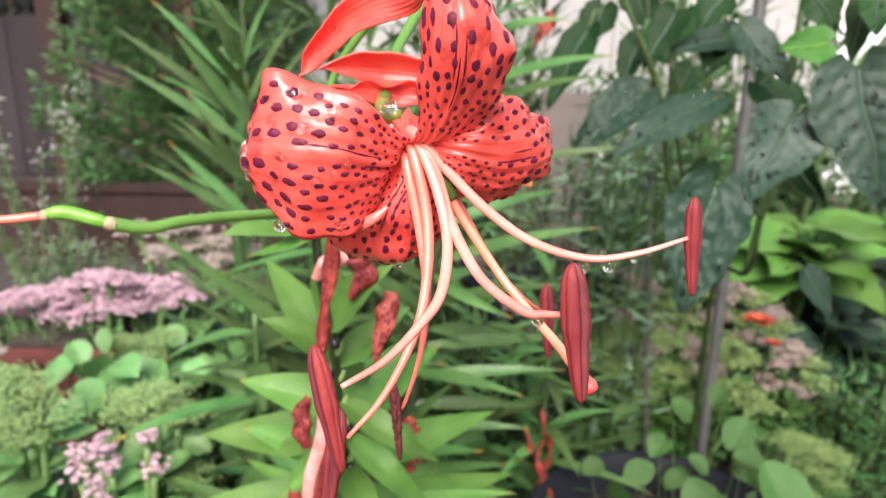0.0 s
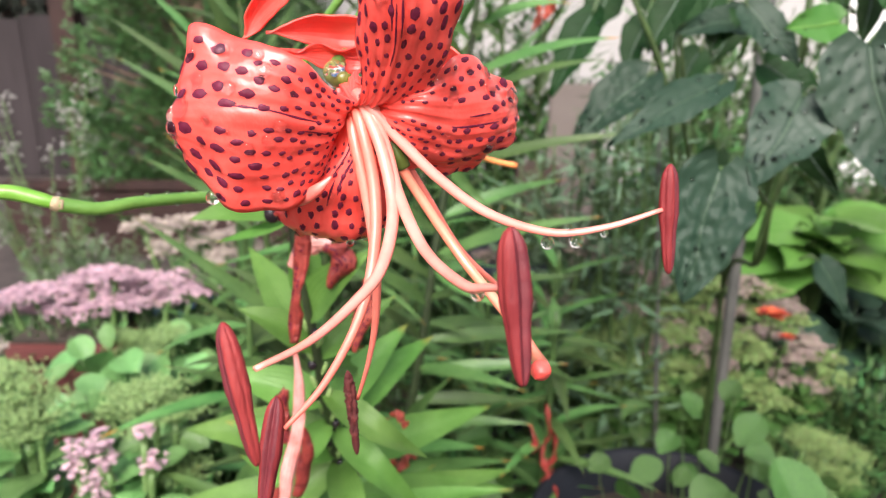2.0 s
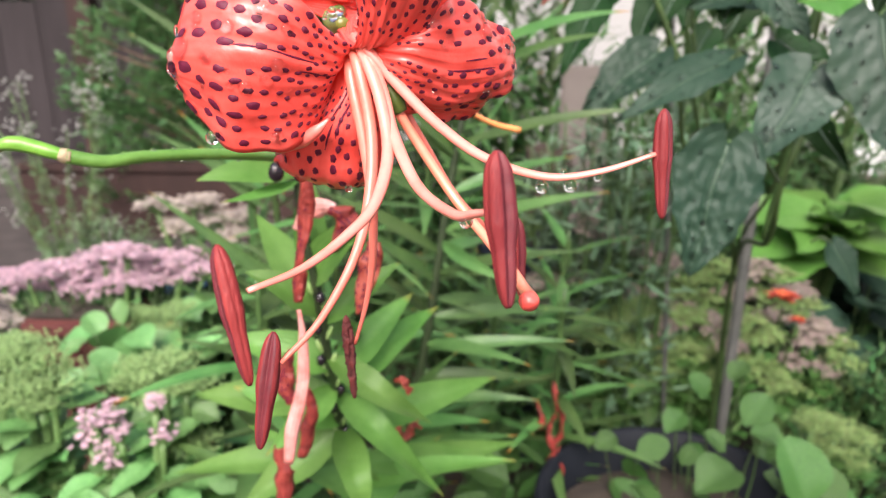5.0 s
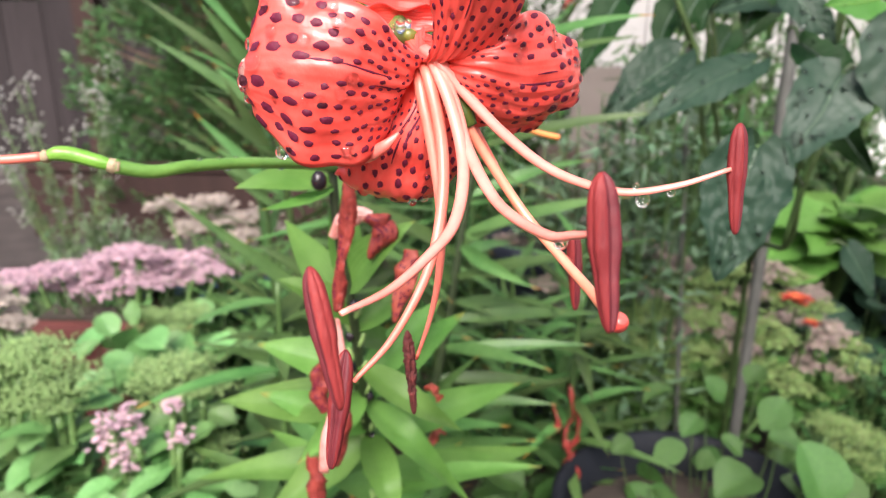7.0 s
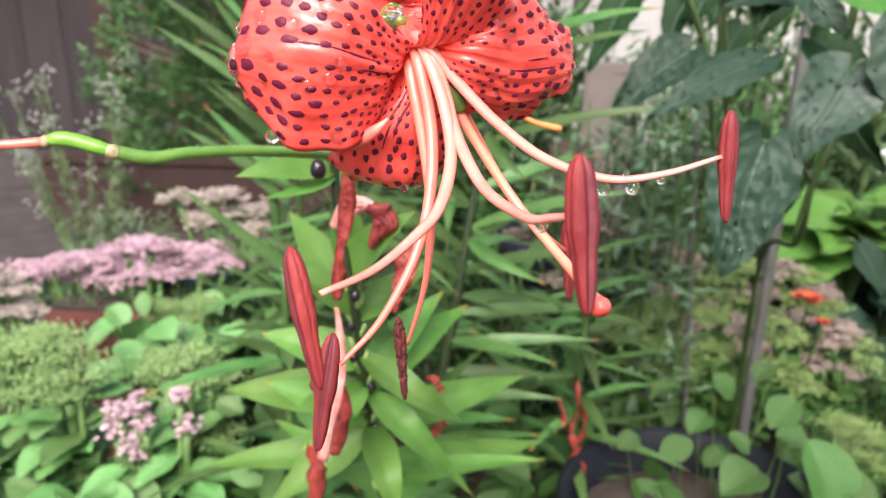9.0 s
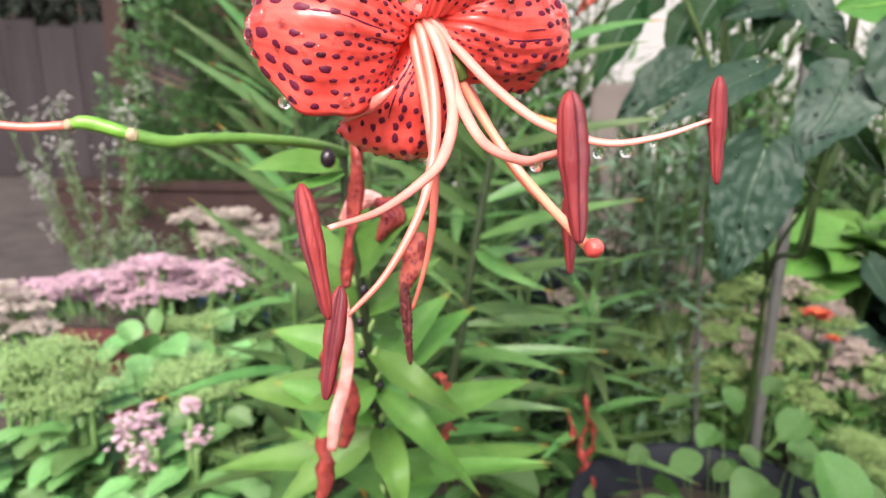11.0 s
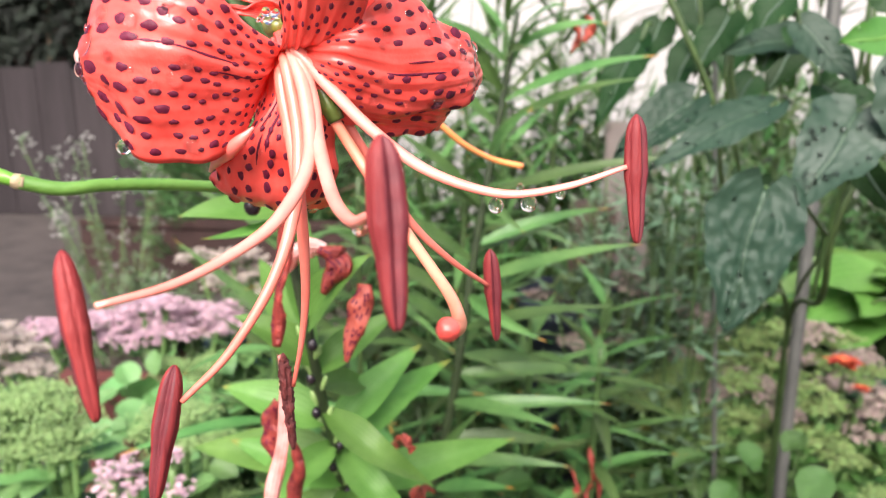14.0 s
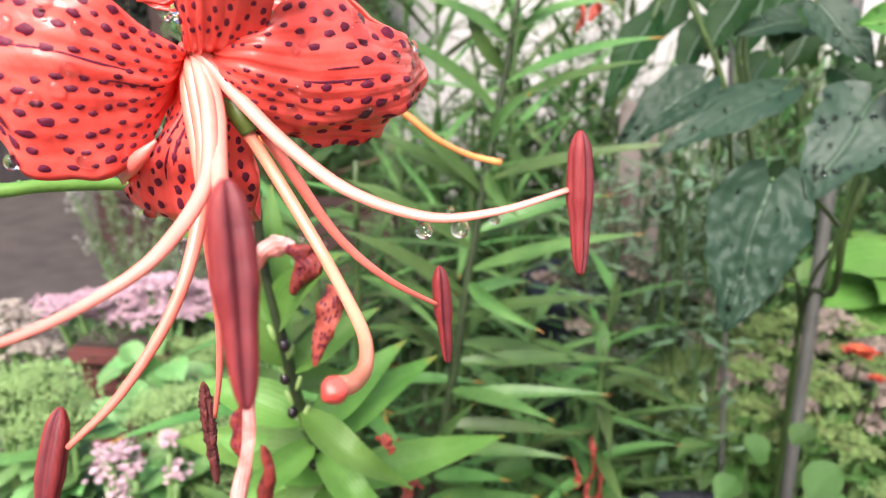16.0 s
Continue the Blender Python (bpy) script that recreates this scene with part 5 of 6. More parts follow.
sedum(-0.30, 1.02, [(*(-0.3956, 0.9800, 0.3746), 0.026), (*(-0.3461, 0.9800, 0.3782), 0.024), (*(-0.3638, 0.9800, 0.3437), 0.026), (*(-0.3181, 1.0000, 0.3503), 0.026), (*(-0.2736, 1.0000, 0.3548), 0.026), (*(-0.2467, 1.0000, 0.3381), 0.024), (*(-0.3387, 1.0200, 0.3697), 0.024), (*(-0.2899, 0.9800, 0.3316), 0.022)], PINK_PALE, 52, "sedum with fading whitish-pink flower heads", leaves=7)
sedum(-0.27, 0.56, [(-0.279, 0.530, 0.315, 0.009), (-0.265, 0.530, 0.321, 0.007), (-0.259, 0.530, 0.303, 0.008), (-0.285, 0.530, 0.296, 0.008), (-0.275, 0.530, 0.287, 0.009), (-0.268, 0.530, 0.273, 0.008), (-0.224, 0.530, 0.303, 0.008), (-0.227, 0.530, 0.331, 0.006)], PINK, 53, "low sedum with small pink flower clusters")
sedum(-0.36, 0.57, [(-0.343, 0.550, 0.366, 0.022), (-0.330, 0.550, 0.356, 0.024), (-0.322, 0.550, 0.337, 0.022), (-0.346, 0.550, 0.332, 0.024), (-0.334, 0.550, 0.318, 0.020)], BUDS, 54, "sedum in pale green bud", star=False)
sedum(-0.33, 0.80, [(-0.360, 0.800, 0.288, 0.022), (-0.336, 0.800, 0.270, 0.024), (-0.368, 0.800, 0.258, 0.022), (-0.308, 0.800, 0.294, 0.018)], BUDS, 55, "sedum in pale green bud", star=False)
sedum(0.33, 0.94, [(0.329, 0.920, 0.279, 0.023), (0.350, 0.920, 0.300, 0.024), (0.380, 0.920, 0.314, 0.025), (0.419, 0.920, 0.313, 0.026), (0.451, 0.920, 0.305, 0.024), (0.366, 0.920, 0.267, 0.025), (0.401, 0.920, 0.280, 0.019), (0.440, 0.920, 0.276, 0.022), (0.473, 0.920, 0.280, 0.026)], MIXED, 56, "sedum with greenish-pink flower heads", ROUND_LEAF, leaf_size=0.034)
sedum(0.47, 0.92, [(0.458, 0.900, 0.255, 0.024), (0.481, 0.900, 0.268, 0.025), (0.509, 0.900, 0.238, 0.020), (0.536, 0.900, 0.213, 0.022), (0.495, 0.900, 0.221, 0.021), (0.534, 0.900, 0.178, 0.023), (0.562, 0.900, 0.156, 0.023), (0.484, 0.900, 0.191, 0.019), (0.523, 0.900, 0.147, 0.021), (0.553, 0.900, 0.187, 0.021)], MIXED, 57, "sedum with greenish-pink flower heads", ROUND_LEAF, leaf_size=0.034)
sedum(0.20, 0.82, [(0.220, 0.800, 0.291, 0.026), (0.246, 0.800, 0.308, 0.025), (0.238, 0.800, 0.261, 0.021), (0.268, 0.800, 0.230, 0.026), (0.219, 0.800, 0.230, 0.023), (0.195, 0.800, 0.268, 0.024)], BUDS_DULL, 58, "sedum in yellow-green bud", ROUND_LEAF, star=False)
sedum(0.38, 0.70, [(0.401, 0.680, 0.231, 0.015), (0.426, 0.680, 0.220, 0.020), (0.451, 0.680, 0.212, 0.018), (0.419, 0.680, 0.199, 0.020), (0.446, 0.680, 0.186, 0.019)], BUDS_DULL, 59, "low sedum in pale green bud", ROUND_LEAF, star=False)


sedum(-0.25, 0.57, [(-0.251, 0.560, 0.341, 0.022), (-0.228, 0.560, 0.350, 0.024), (-0.212, 0.560, 0.332, 0.022), (-0.237, 0.560, 0.325, 0.022), (-0.209, 0.560, 0.273, 0.018)], BUDS, 151, "sedum in pale green bud", star=False, leaf_size=0.038)
sedum(-0.44, 0.56, [(-0.361, 0.550, 0.356, 0.024), (-0.383, 0.550, 0.334, 0.024), (-0.372, 0.550, 0.361, 0.022), (-0.395, 0.550, 0.345, 0.024), (-0.372, 0.550, 0.318, 0.022)], BUDS, 152, "sedum in pale green bud", star=False, leaf_size=0.04)
sedum(0.29, 0.84, [(0.276, 0.820, 0.274, 0.025), (0.303, 0.820, 0.286, 0.024), (0.336, 0.820, 0.279, 0.020), (0.372, 0.820, 0.283, 0.025), (0.401, 0.820, 0.260, 0.020), (0.293, 0.820, 0.247, 0.023), (0.326, 0.820, 0.244, 0.020), (0.358, 0.820, 0.248, 0.019), (0.394, 0.820, 0.224, 0.025), (0.341, 0.820, 0.208, 0.020), (0.427, 0.820, 0.200, 0.021)], MIXED, 153, "sedum with greenish-pink flower heads", ROUND_LEAF, leaf_size=0.034)


sedum(0.12, 1.0, [(0.082, 1.000, 0.321, 0.026), (0.128, 1.000, 0.343, 0.026), (0.172, 1.000, 0.312, 0.026), (0.123, 1.000, 0.277, 0.026), (0.220, 1.000, 0.345, 0.026), (0.156, 1.000, 0.252, 0.026), (0.202, 1.000, 0.271, 0.026)], MIXED, 161, "sedum with greenish-pink flower heads behind the lilies", ROUND_LEAF, leaf_size=0.034)


sedum(0.14, 0.96, [(0.133, 0.900, 0.296, 0.021), (0.167, 0.900, 0.305, 0.021), (0.152, 0.900, 0.266, 0.021), (0.276, 0.900, 0.343, 0.021), (0.294, 0.900, 0.325, 0.021), (0.198, 0.900, 0.375, 0.021), (0.223, 0.900, 0.363, 0.021), (0.264, 0.900, 0.286, 0.021), (0.326, 0.900, 0.258, 0.021)], PINK_DULL, 162, "sedum with dull pink flower heads behind the lilies", ROUND_LEAF, leaf_size=0.034)

# ---- low round-leaved plants ----
def round_leaved(x, y, spots_, mat_, seed, label, size=0.04):
    """A creeping plant; spots_: (x, y, z) of its leaves."""
    rng = np.random.default_rng(seed)
    e = base("creeping_plant", x, y, 0, label, "plant", "creeping round-leaved plants")
    for sx, sy, sz, *own in spots_:
        d = unit((rng.uniform(-1, 1), rng.uniform(-1.0, 0.4), rng.uniform(-0.55, 0.35))) if not own else unit((rng.uniform(-1, 1), rng.uniform(-0.6, 0.0), rng.uniform(-0.5, -0.1)))
        c = np.array((sx, sy, sz))
        L = own[0] if own else size * rng.uniform(0.8, 1.2)
        b0 = c - d * L * 0.5
        mesh_ob("stalk", *tube([np.array((x + (sx - x) * 0.5, y + (sy - y) * 0.5, max(0.0, sz - 0.14))), (b0 + c) / 2 - (0, 0, 0.03), b0], (0.0009, 0.0007), 8, 5), STEM_DARK, e)
        leaf_part(e, mat_, b0, d, unit((rng.uniform(-0.7, 0.7), rng.uniform(-0.8, 0.3), 1)) if not own else unit((rng.uniform(-0.5, 0.5), rng.uniform(-0.7, 0.1), 1)), L, L * rng.choice((0.75, 0.85)), rng.choice((0.06, 0.14, 0.22)))
    return e


rl = np.random.default_rng(60)
round_leaved(0.25, 0.56, [(0.300, 0.600, 0.290, 0.037), (0.305, 0.575, 0.274, 0.040), (0.301, 0.520, 0.281, 0.058), (0.242, 0.530, 0.264, 0.048), (0.205, 0.590, 0.255, 0.032), (0.259, 0.640, 0.293, 0.031), (0.229, 0.610, 0.270, 0.030), (0.300, 0.650, 0.304, 0.028), (0.266, 0.600, 0.256, 0.026), (0.212, 0.660, 0.273, 0.033), (0.163, 0.600, 0.254, 0.025), (0.331, 0.520, 0.268, 0.038), (0.242, 0.600, 0.240, 0.022)] + [(rl.uniform(0.15, 0.33), rl.uniform(0.52, 0.64), rl.uniform(0.20, 0.25)) for _ in range(12)], ROUND_LEAF, 61, "bright green round-leaved plant growing out of a black pot", 0.030)
round_leaved(-0.30, 0.55, [(-0.390, 0.760, 0.292, 0.036), (-0.368, 0.780, 0.301, 0.030), (-0.383, 0.700, 0.292, 0.030), (-0.332, 0.660, 0.302, 0.034), (-0.246, 0.550, 0.302, 0.026), (-0.193, 0.550, 0.308, 0.026)] + [(rl.uniform(-0.44, -0.15), rl.uniform(0.43, 0.66), rl.uniform(0.16, 0.26)) for _ in range(110)], SEDUM_LEAF, 62, "pale green round-leaved ground plant", 0.036)
round_leaved(-0.36, 0.78, [(-0.355, 0.72, 0.29), (-0.335, 0.73, 0.275), (-0.36, 0.70, 0.26), (-0.32, 0.72, 0.295)] + [(rl.uniform(-0.42, -0.22), rl.uniform(0.68, 0.95), rl.uniform(0.18, 0.28)) for _ in range(40)], SEDUM_LEAF, 63, "pale green round-leaved ground plant", 0.05)
round_leaved(0.12, 0.60, [(rl.uniform(0.02, 0.22), rl.uniform(0.5, 0.75), rl.uniform(0.10, 0.2)) for _ in range(50)], ROUND_LEAF, 64, "low green leafy ground cover", 0.04)
round_leaved(-0.10, 0.52, [(rl.uniform(-0.2, 0.05), rl.uniform(0.42, 0.7), rl.uniform(0.14, 0.26)) for _ in range(60)], ROUND_LEAF, 65, "low green leafy ground cover", 0.045)

pot = base("flower_pot", 0.215, 0.535, 0, "round black plastic flower pot filled with soil", "flower pot")
mesh_ob("wall", *lathe([(0.0, 0.002), (0.090, 0.002), (0.094, 0.01), (0.115, 0.205), (0.123, 0.207), (0.124, 0.233), (0.120, 0.237), (0.114, 0.234), (0.110, 0.17), (0.09, 0.03)], 48, 0.215, 0.535), BLACK_POT, pot)
mesh_ob("soil", *lathe([(0.110, 0.192), (0.07, 0.200), (0.03, 0.194), (0.0005, 0.20)], 40, 0.215, 0.535), SOIL, pot)
pot2 = base("flower_pot", 0.124, 0.980, 0, "round dark blue-black plastic flower pot behind the lilies", "flower pot")
mesh_ob("wall", *lathe([(0.0, 0.002), (0.052, 0.002), (0.056, 0.01), (0.066, 0.311), (0.072, 0.314), (0.073, 0.342), (0.070, 0.344), (0.065, 0.311), (0.05, 0.03)], 48, 0.124, 0.980), RIM_BLUE, pot2)
mesh_ob("soil", *lathe([(0.064, 0.322), (0.04, 0.328), (0.0005, 0.326)], 40, 0.124, 0.980), SOIL, pot2)
stump = base("wooden_post", 0.168, 1.12, 0, "weathered brown wooden post behind the lilies", "post")
mesh_ob("shaft", *box(0.134, 0.202, 1.12, 1.17, 0.0, 0.437, 0.006), BROWN_LIGHT, stump, smooth=False)
MARIGOLD = material("marigold_orange", (0.42, 0.040, 0.018), (0.56, 0.09, 0.040), 0.55, 60, 0.3, 400, thin=0.2, vary=0.2)
marigold = base("marigold", 0.44, 0.88, 0, "orange-red marigold in bloom among the sedums", "marigold")
for m_k, (mx, my, mz, mr) in enumerate(((0.4260, 0.8400, 0.3029, 0.023), (0.4480, 0.8400, 0.2741, 0.012))):
    mesh_ob("stem", *tube([(0.44, 0.88, 0.0), ((0.44 + mx) / 2 + 0.006, 0.87, mz * 0.6), (mx, my, mz - 0.004)], (0.002, 0.0014), 14, 6), STEM_DARK, marigold)
    for k in range(22):
        a = k * 2.4
        lift = 0.15 + 0.8 * (k / 22)
        d = unit((math.cos(a), math.sin(a), lift))
        leaf_part(marigold, MARIGOLD, np.array((mx, my, mz)), d, (-d[0] * lift, -d[1] * lift, 1.0), mr * (1.05 - 0.45 * k / 22), mr * 0.5, 0.14, "blossom_petal")

bag = base("blue_crate", -0.38, 1.15, 0, "dark blue plastic crate behind the sedums", "crate")
mesh_ob("side", *box(-0.45, -0.30, 1.00, 1.012, 0, 0.205, 0.004), BLUE, bag, smooth=False)
mesh_ob("side", *box(-0.45, -0.30, 1.15, 1.162, 0, 0.205, 0.004), BLUE, bag, smooth=False)
mesh_ob("side", *box(-0.452, -0.44, 1.013, 1.149, 0, 0.205, 0.004), BLUE, bag, smooth=False)
mesh_ob("side", *box(-0.31, -0.298, 1.013, 1.149, 0, 0.205, 0.004), BLUE, bag, smooth=False)

# ---- pole ----
pole = base("metal_pole", 0.334, 0.754, 0, "thin grey galvanised metal plant pole", "pole")
mesh_ob("shaft", *tube([(0.338, 0.754, 0), (0.331, 0.754, 0.70), (0.325, 0.754, 1.3)], (0.0067, 0.0067), 30, 16, lambda a: 1 - 0.06 * (np.abs(np.sin(a * 4)) > 0.9)), STEEL, pole)
stake = base("plant_stake", 0.272, 0.78, 0, "thin pale grey plastic plant stake standing in the bed", "stake")
mesh_ob("rod", *tube([(0.290, 0.78, 0), (0.264, 0.78, 0.315), (0.233, 0.78, 0.675), (0.222, 0.78, 0.80)], (0.0026, 0.0026), 16, 10), STEEL, stake)
slab = base("beige_board", 0.223, 1.15, 0, "pale beige board leaning among the plants", "board")
mesh_ob("face", *box(0.183, 0.260, 1.14, 1.16, 0.0, 0.559, 0.004), BEIGE, slab, smooth=False)



# ---- broad-leaved plant by the pole ----
def broad_leaf(length, width, quilt, seed, nu=40, nv=27):
    """An ovate leaf in its own plane, its tip along x, puckered between side veins."""
    rng = np.random.default_rng(seed)
    u, v = np.linspace(0, 1, nu)[:, None], np.linspace(-1, 1, nv)[None]
    w = width * 0.5 * np.sin(np.pi * np.clip(u, 0.004, 1) ** 0.52) ** 0.8 * (1 + 0.05 * np.sin(u * 19 + 2.4 * np.sign(v) + seed) + 0.03 * np.sin(u * 41 + 1.3 * np.sign(v) + seed))
    x = u * length - 0.10 * length * np.abs(v) ** 1.6 * (1 - u) ** 3 + 0.10 * length * np.abs(v) * u * (1 - u)
    y = w * v + 0.03 * width * np.sin(u * 7 + rng.uniform(0, 6)) * np.sin(np.pi * u)
    vein = np.abs(np.sin((u * 8.0 - np.abs(v) * 1.6) * np.pi)) * (0.7 + 0.3 * np.sin(u * 31 + v * 23))
    z = quilt * length * (vein ** 0.6 - 0.5) * (np.abs(v) ** 0.5) * np.sin(np.pi * u) ** 0.3 + 0.10 * width * np.abs(v) ** 1.5 - 0.16 * length * u ** 2
    if quilt > 0.03:
        lumps = np.array([[noise.noise((a * 13, b * 5.5, seed)) + 0.6 * noise.noise((a * 27, b * 11, seed + 9)) for b in v[0]] for a in u[:, 0]])
        z = 0.35 * z + quilt * length * 0.75 * lumps * np.sin(np.pi * u) ** 0.4 + 0.10 * width * np.abs(v) ** 1.5 - 0.10 * length * u ** 2
    z = z - 0.012 * length * np.exp(-(v / 0.05) ** 2) + 0.03 * length * np.sin(u * 9 + rng.uniform(0, 6)) * v * np.abs(v)
    return np.stack([x, y, z], -1).reshape(-1, 3), grid_faces(nu, nv), grid_uv(nu, nv)


broad = base("broad_leaved_plant", 0.338, 0.785, 0, "tall plant with big dark rain-wet oval leaves", "plant")
BEAD_V = [(0.0, 0.0, 0.7)] + [(math.cos(a) * r, math.sin(a) * r, h) for r, h in ((0.55, 0.55), (0.95, 0.2), (1.0, 0.0), (0.8, -0.2)) for a in np.linspace(0, 2 * np.pi, 10, endpoint=False)]
BEAD_F = [(0, 1 + j, 1 + (j + 1) % 10) for j in range(10)] + [(1 + 10 * i + j, 11 + 10 * i + j, 11 + 10 * i + (j + 1) % 10, 1 + 10 * i + (j + 1) % 10) for i in range(3) for j in range(10)] + [tuple(31 + j for j in range(10))]


def broad_leaf_at(bottom, tip, width, up, mat_=VINE_LEAF, quilt=0.02, seed=0, origin=None, beads=0):
    a, b = np.asarray(bottom, float), np.asarray(tip, float)
    L = np.linalg.norm(b - a)
    v, f, uv = broad_leaf(L, width, quilt, seed)
    x = unit(b - a)
    y = unit(np.cross(up, x))
    z = np.cross(x, y)
    wv = a + v[:, :1] * x + v[:, 1:2] * y + v[:, 2:] * z
    o = mesh_ob("leaf", wv, f, mat_, broad, uvs=uv)
    s = wv.reshape(40, 27, 3)
    mid = s[:, 13] + z * 0.0004
    mesh_ob("midrib", *tube(mid[1:38], (0.0011, 0.0008, 0.0004), 37, 6, smooth_path=False), STEM if mat_ is VINE_LIT else MIDRIB, o)
    if beads:
        rng = np.random.default_rng(seed + 200)
        ms = []
        for _ in range(beads):
            i, j = rng.integers(2, 37), rng.integers(2, 24)
            ms.append(turned(s[i, j] + (s[i + 1, j] - s[i, j]) * rng.random() + z * 0.0002, z, 0.0007 + 0.0015 * rng.random() ** 1.5, rng.uniform(0, 6)))
        tagged(mesh_ob("rain_film", *many(BEAD_V, BEAD_F, ms), WATER, o, "clear rain beads"), kind="stuff")
    if origin is not None:
        og = np.asarray(origin, float)
        mesh_ob("leaf_stalk", *tube([og, (og + a) / 2 + (0, 0, 0.006), a], (0.0016, 0.0011), 10, 6), STEM_DARK, broad)
    return o


MIDRIB = material("pale_midrib", (0.022, 0.05, 0.028), (0.04, 0.075, 0.042), 0.45, 40, 0.1)
mesh_ob("stem", *tube([(0.338, 0.785, 0), (0.334, 0.780, 0.36), (0.285, 0.60, 0.455), (0.271, 0.56, 0.521), (0.299, 0.56, 0.598), (0.337, 0.56, 0.641), (0.39, 0.56, 0.74)], (0.002, 0.003, 0.0026), 44, 8), STEM_DARK, broad)
mesh_ob("stem", *tube([(0.338, 0.785, 0), (0.334, 0.780, 0.36), (0.255, 0.63, 0.46), (0.200, 0.58, 0.534), (0.181, 0.57, 0.610), (0.141, 0.57, 0.689), (0.12, 0.57, 0.76)], (0.0016, 0.0018, 0.002), 44, 8), STEM_DARK, broad)
mesh_ob("stem", *tube([(0.338, 0.785, 0), (0.334, 0.780, 0.36), (0.25, 0.66, 0.49), (0.200, 0.60, 0.610), (0.198, 0.60, 0.654), (0.21, 0.60, 0.76)], (0.0016, 0.0018, 0.0018), 40, 8), STEM_DARK, broad)
mesh_ob("stem", *tube([(0.338, 0.785, 0), (0.334, 0.780, 0.36), (0.31, 0.66, 0.49), (0.287, 0.58, 0.622), (0.288, 0.58, 0.681), (0.30, 0.58, 0.78)], (0.0016, 0.0018, 0.0018), 40, 8), STEM_DARK, broad)
FACING = (-0.3, -0.85, 0.35)
STEM_TOP = (0.2624, 0.5000, 0.6023)
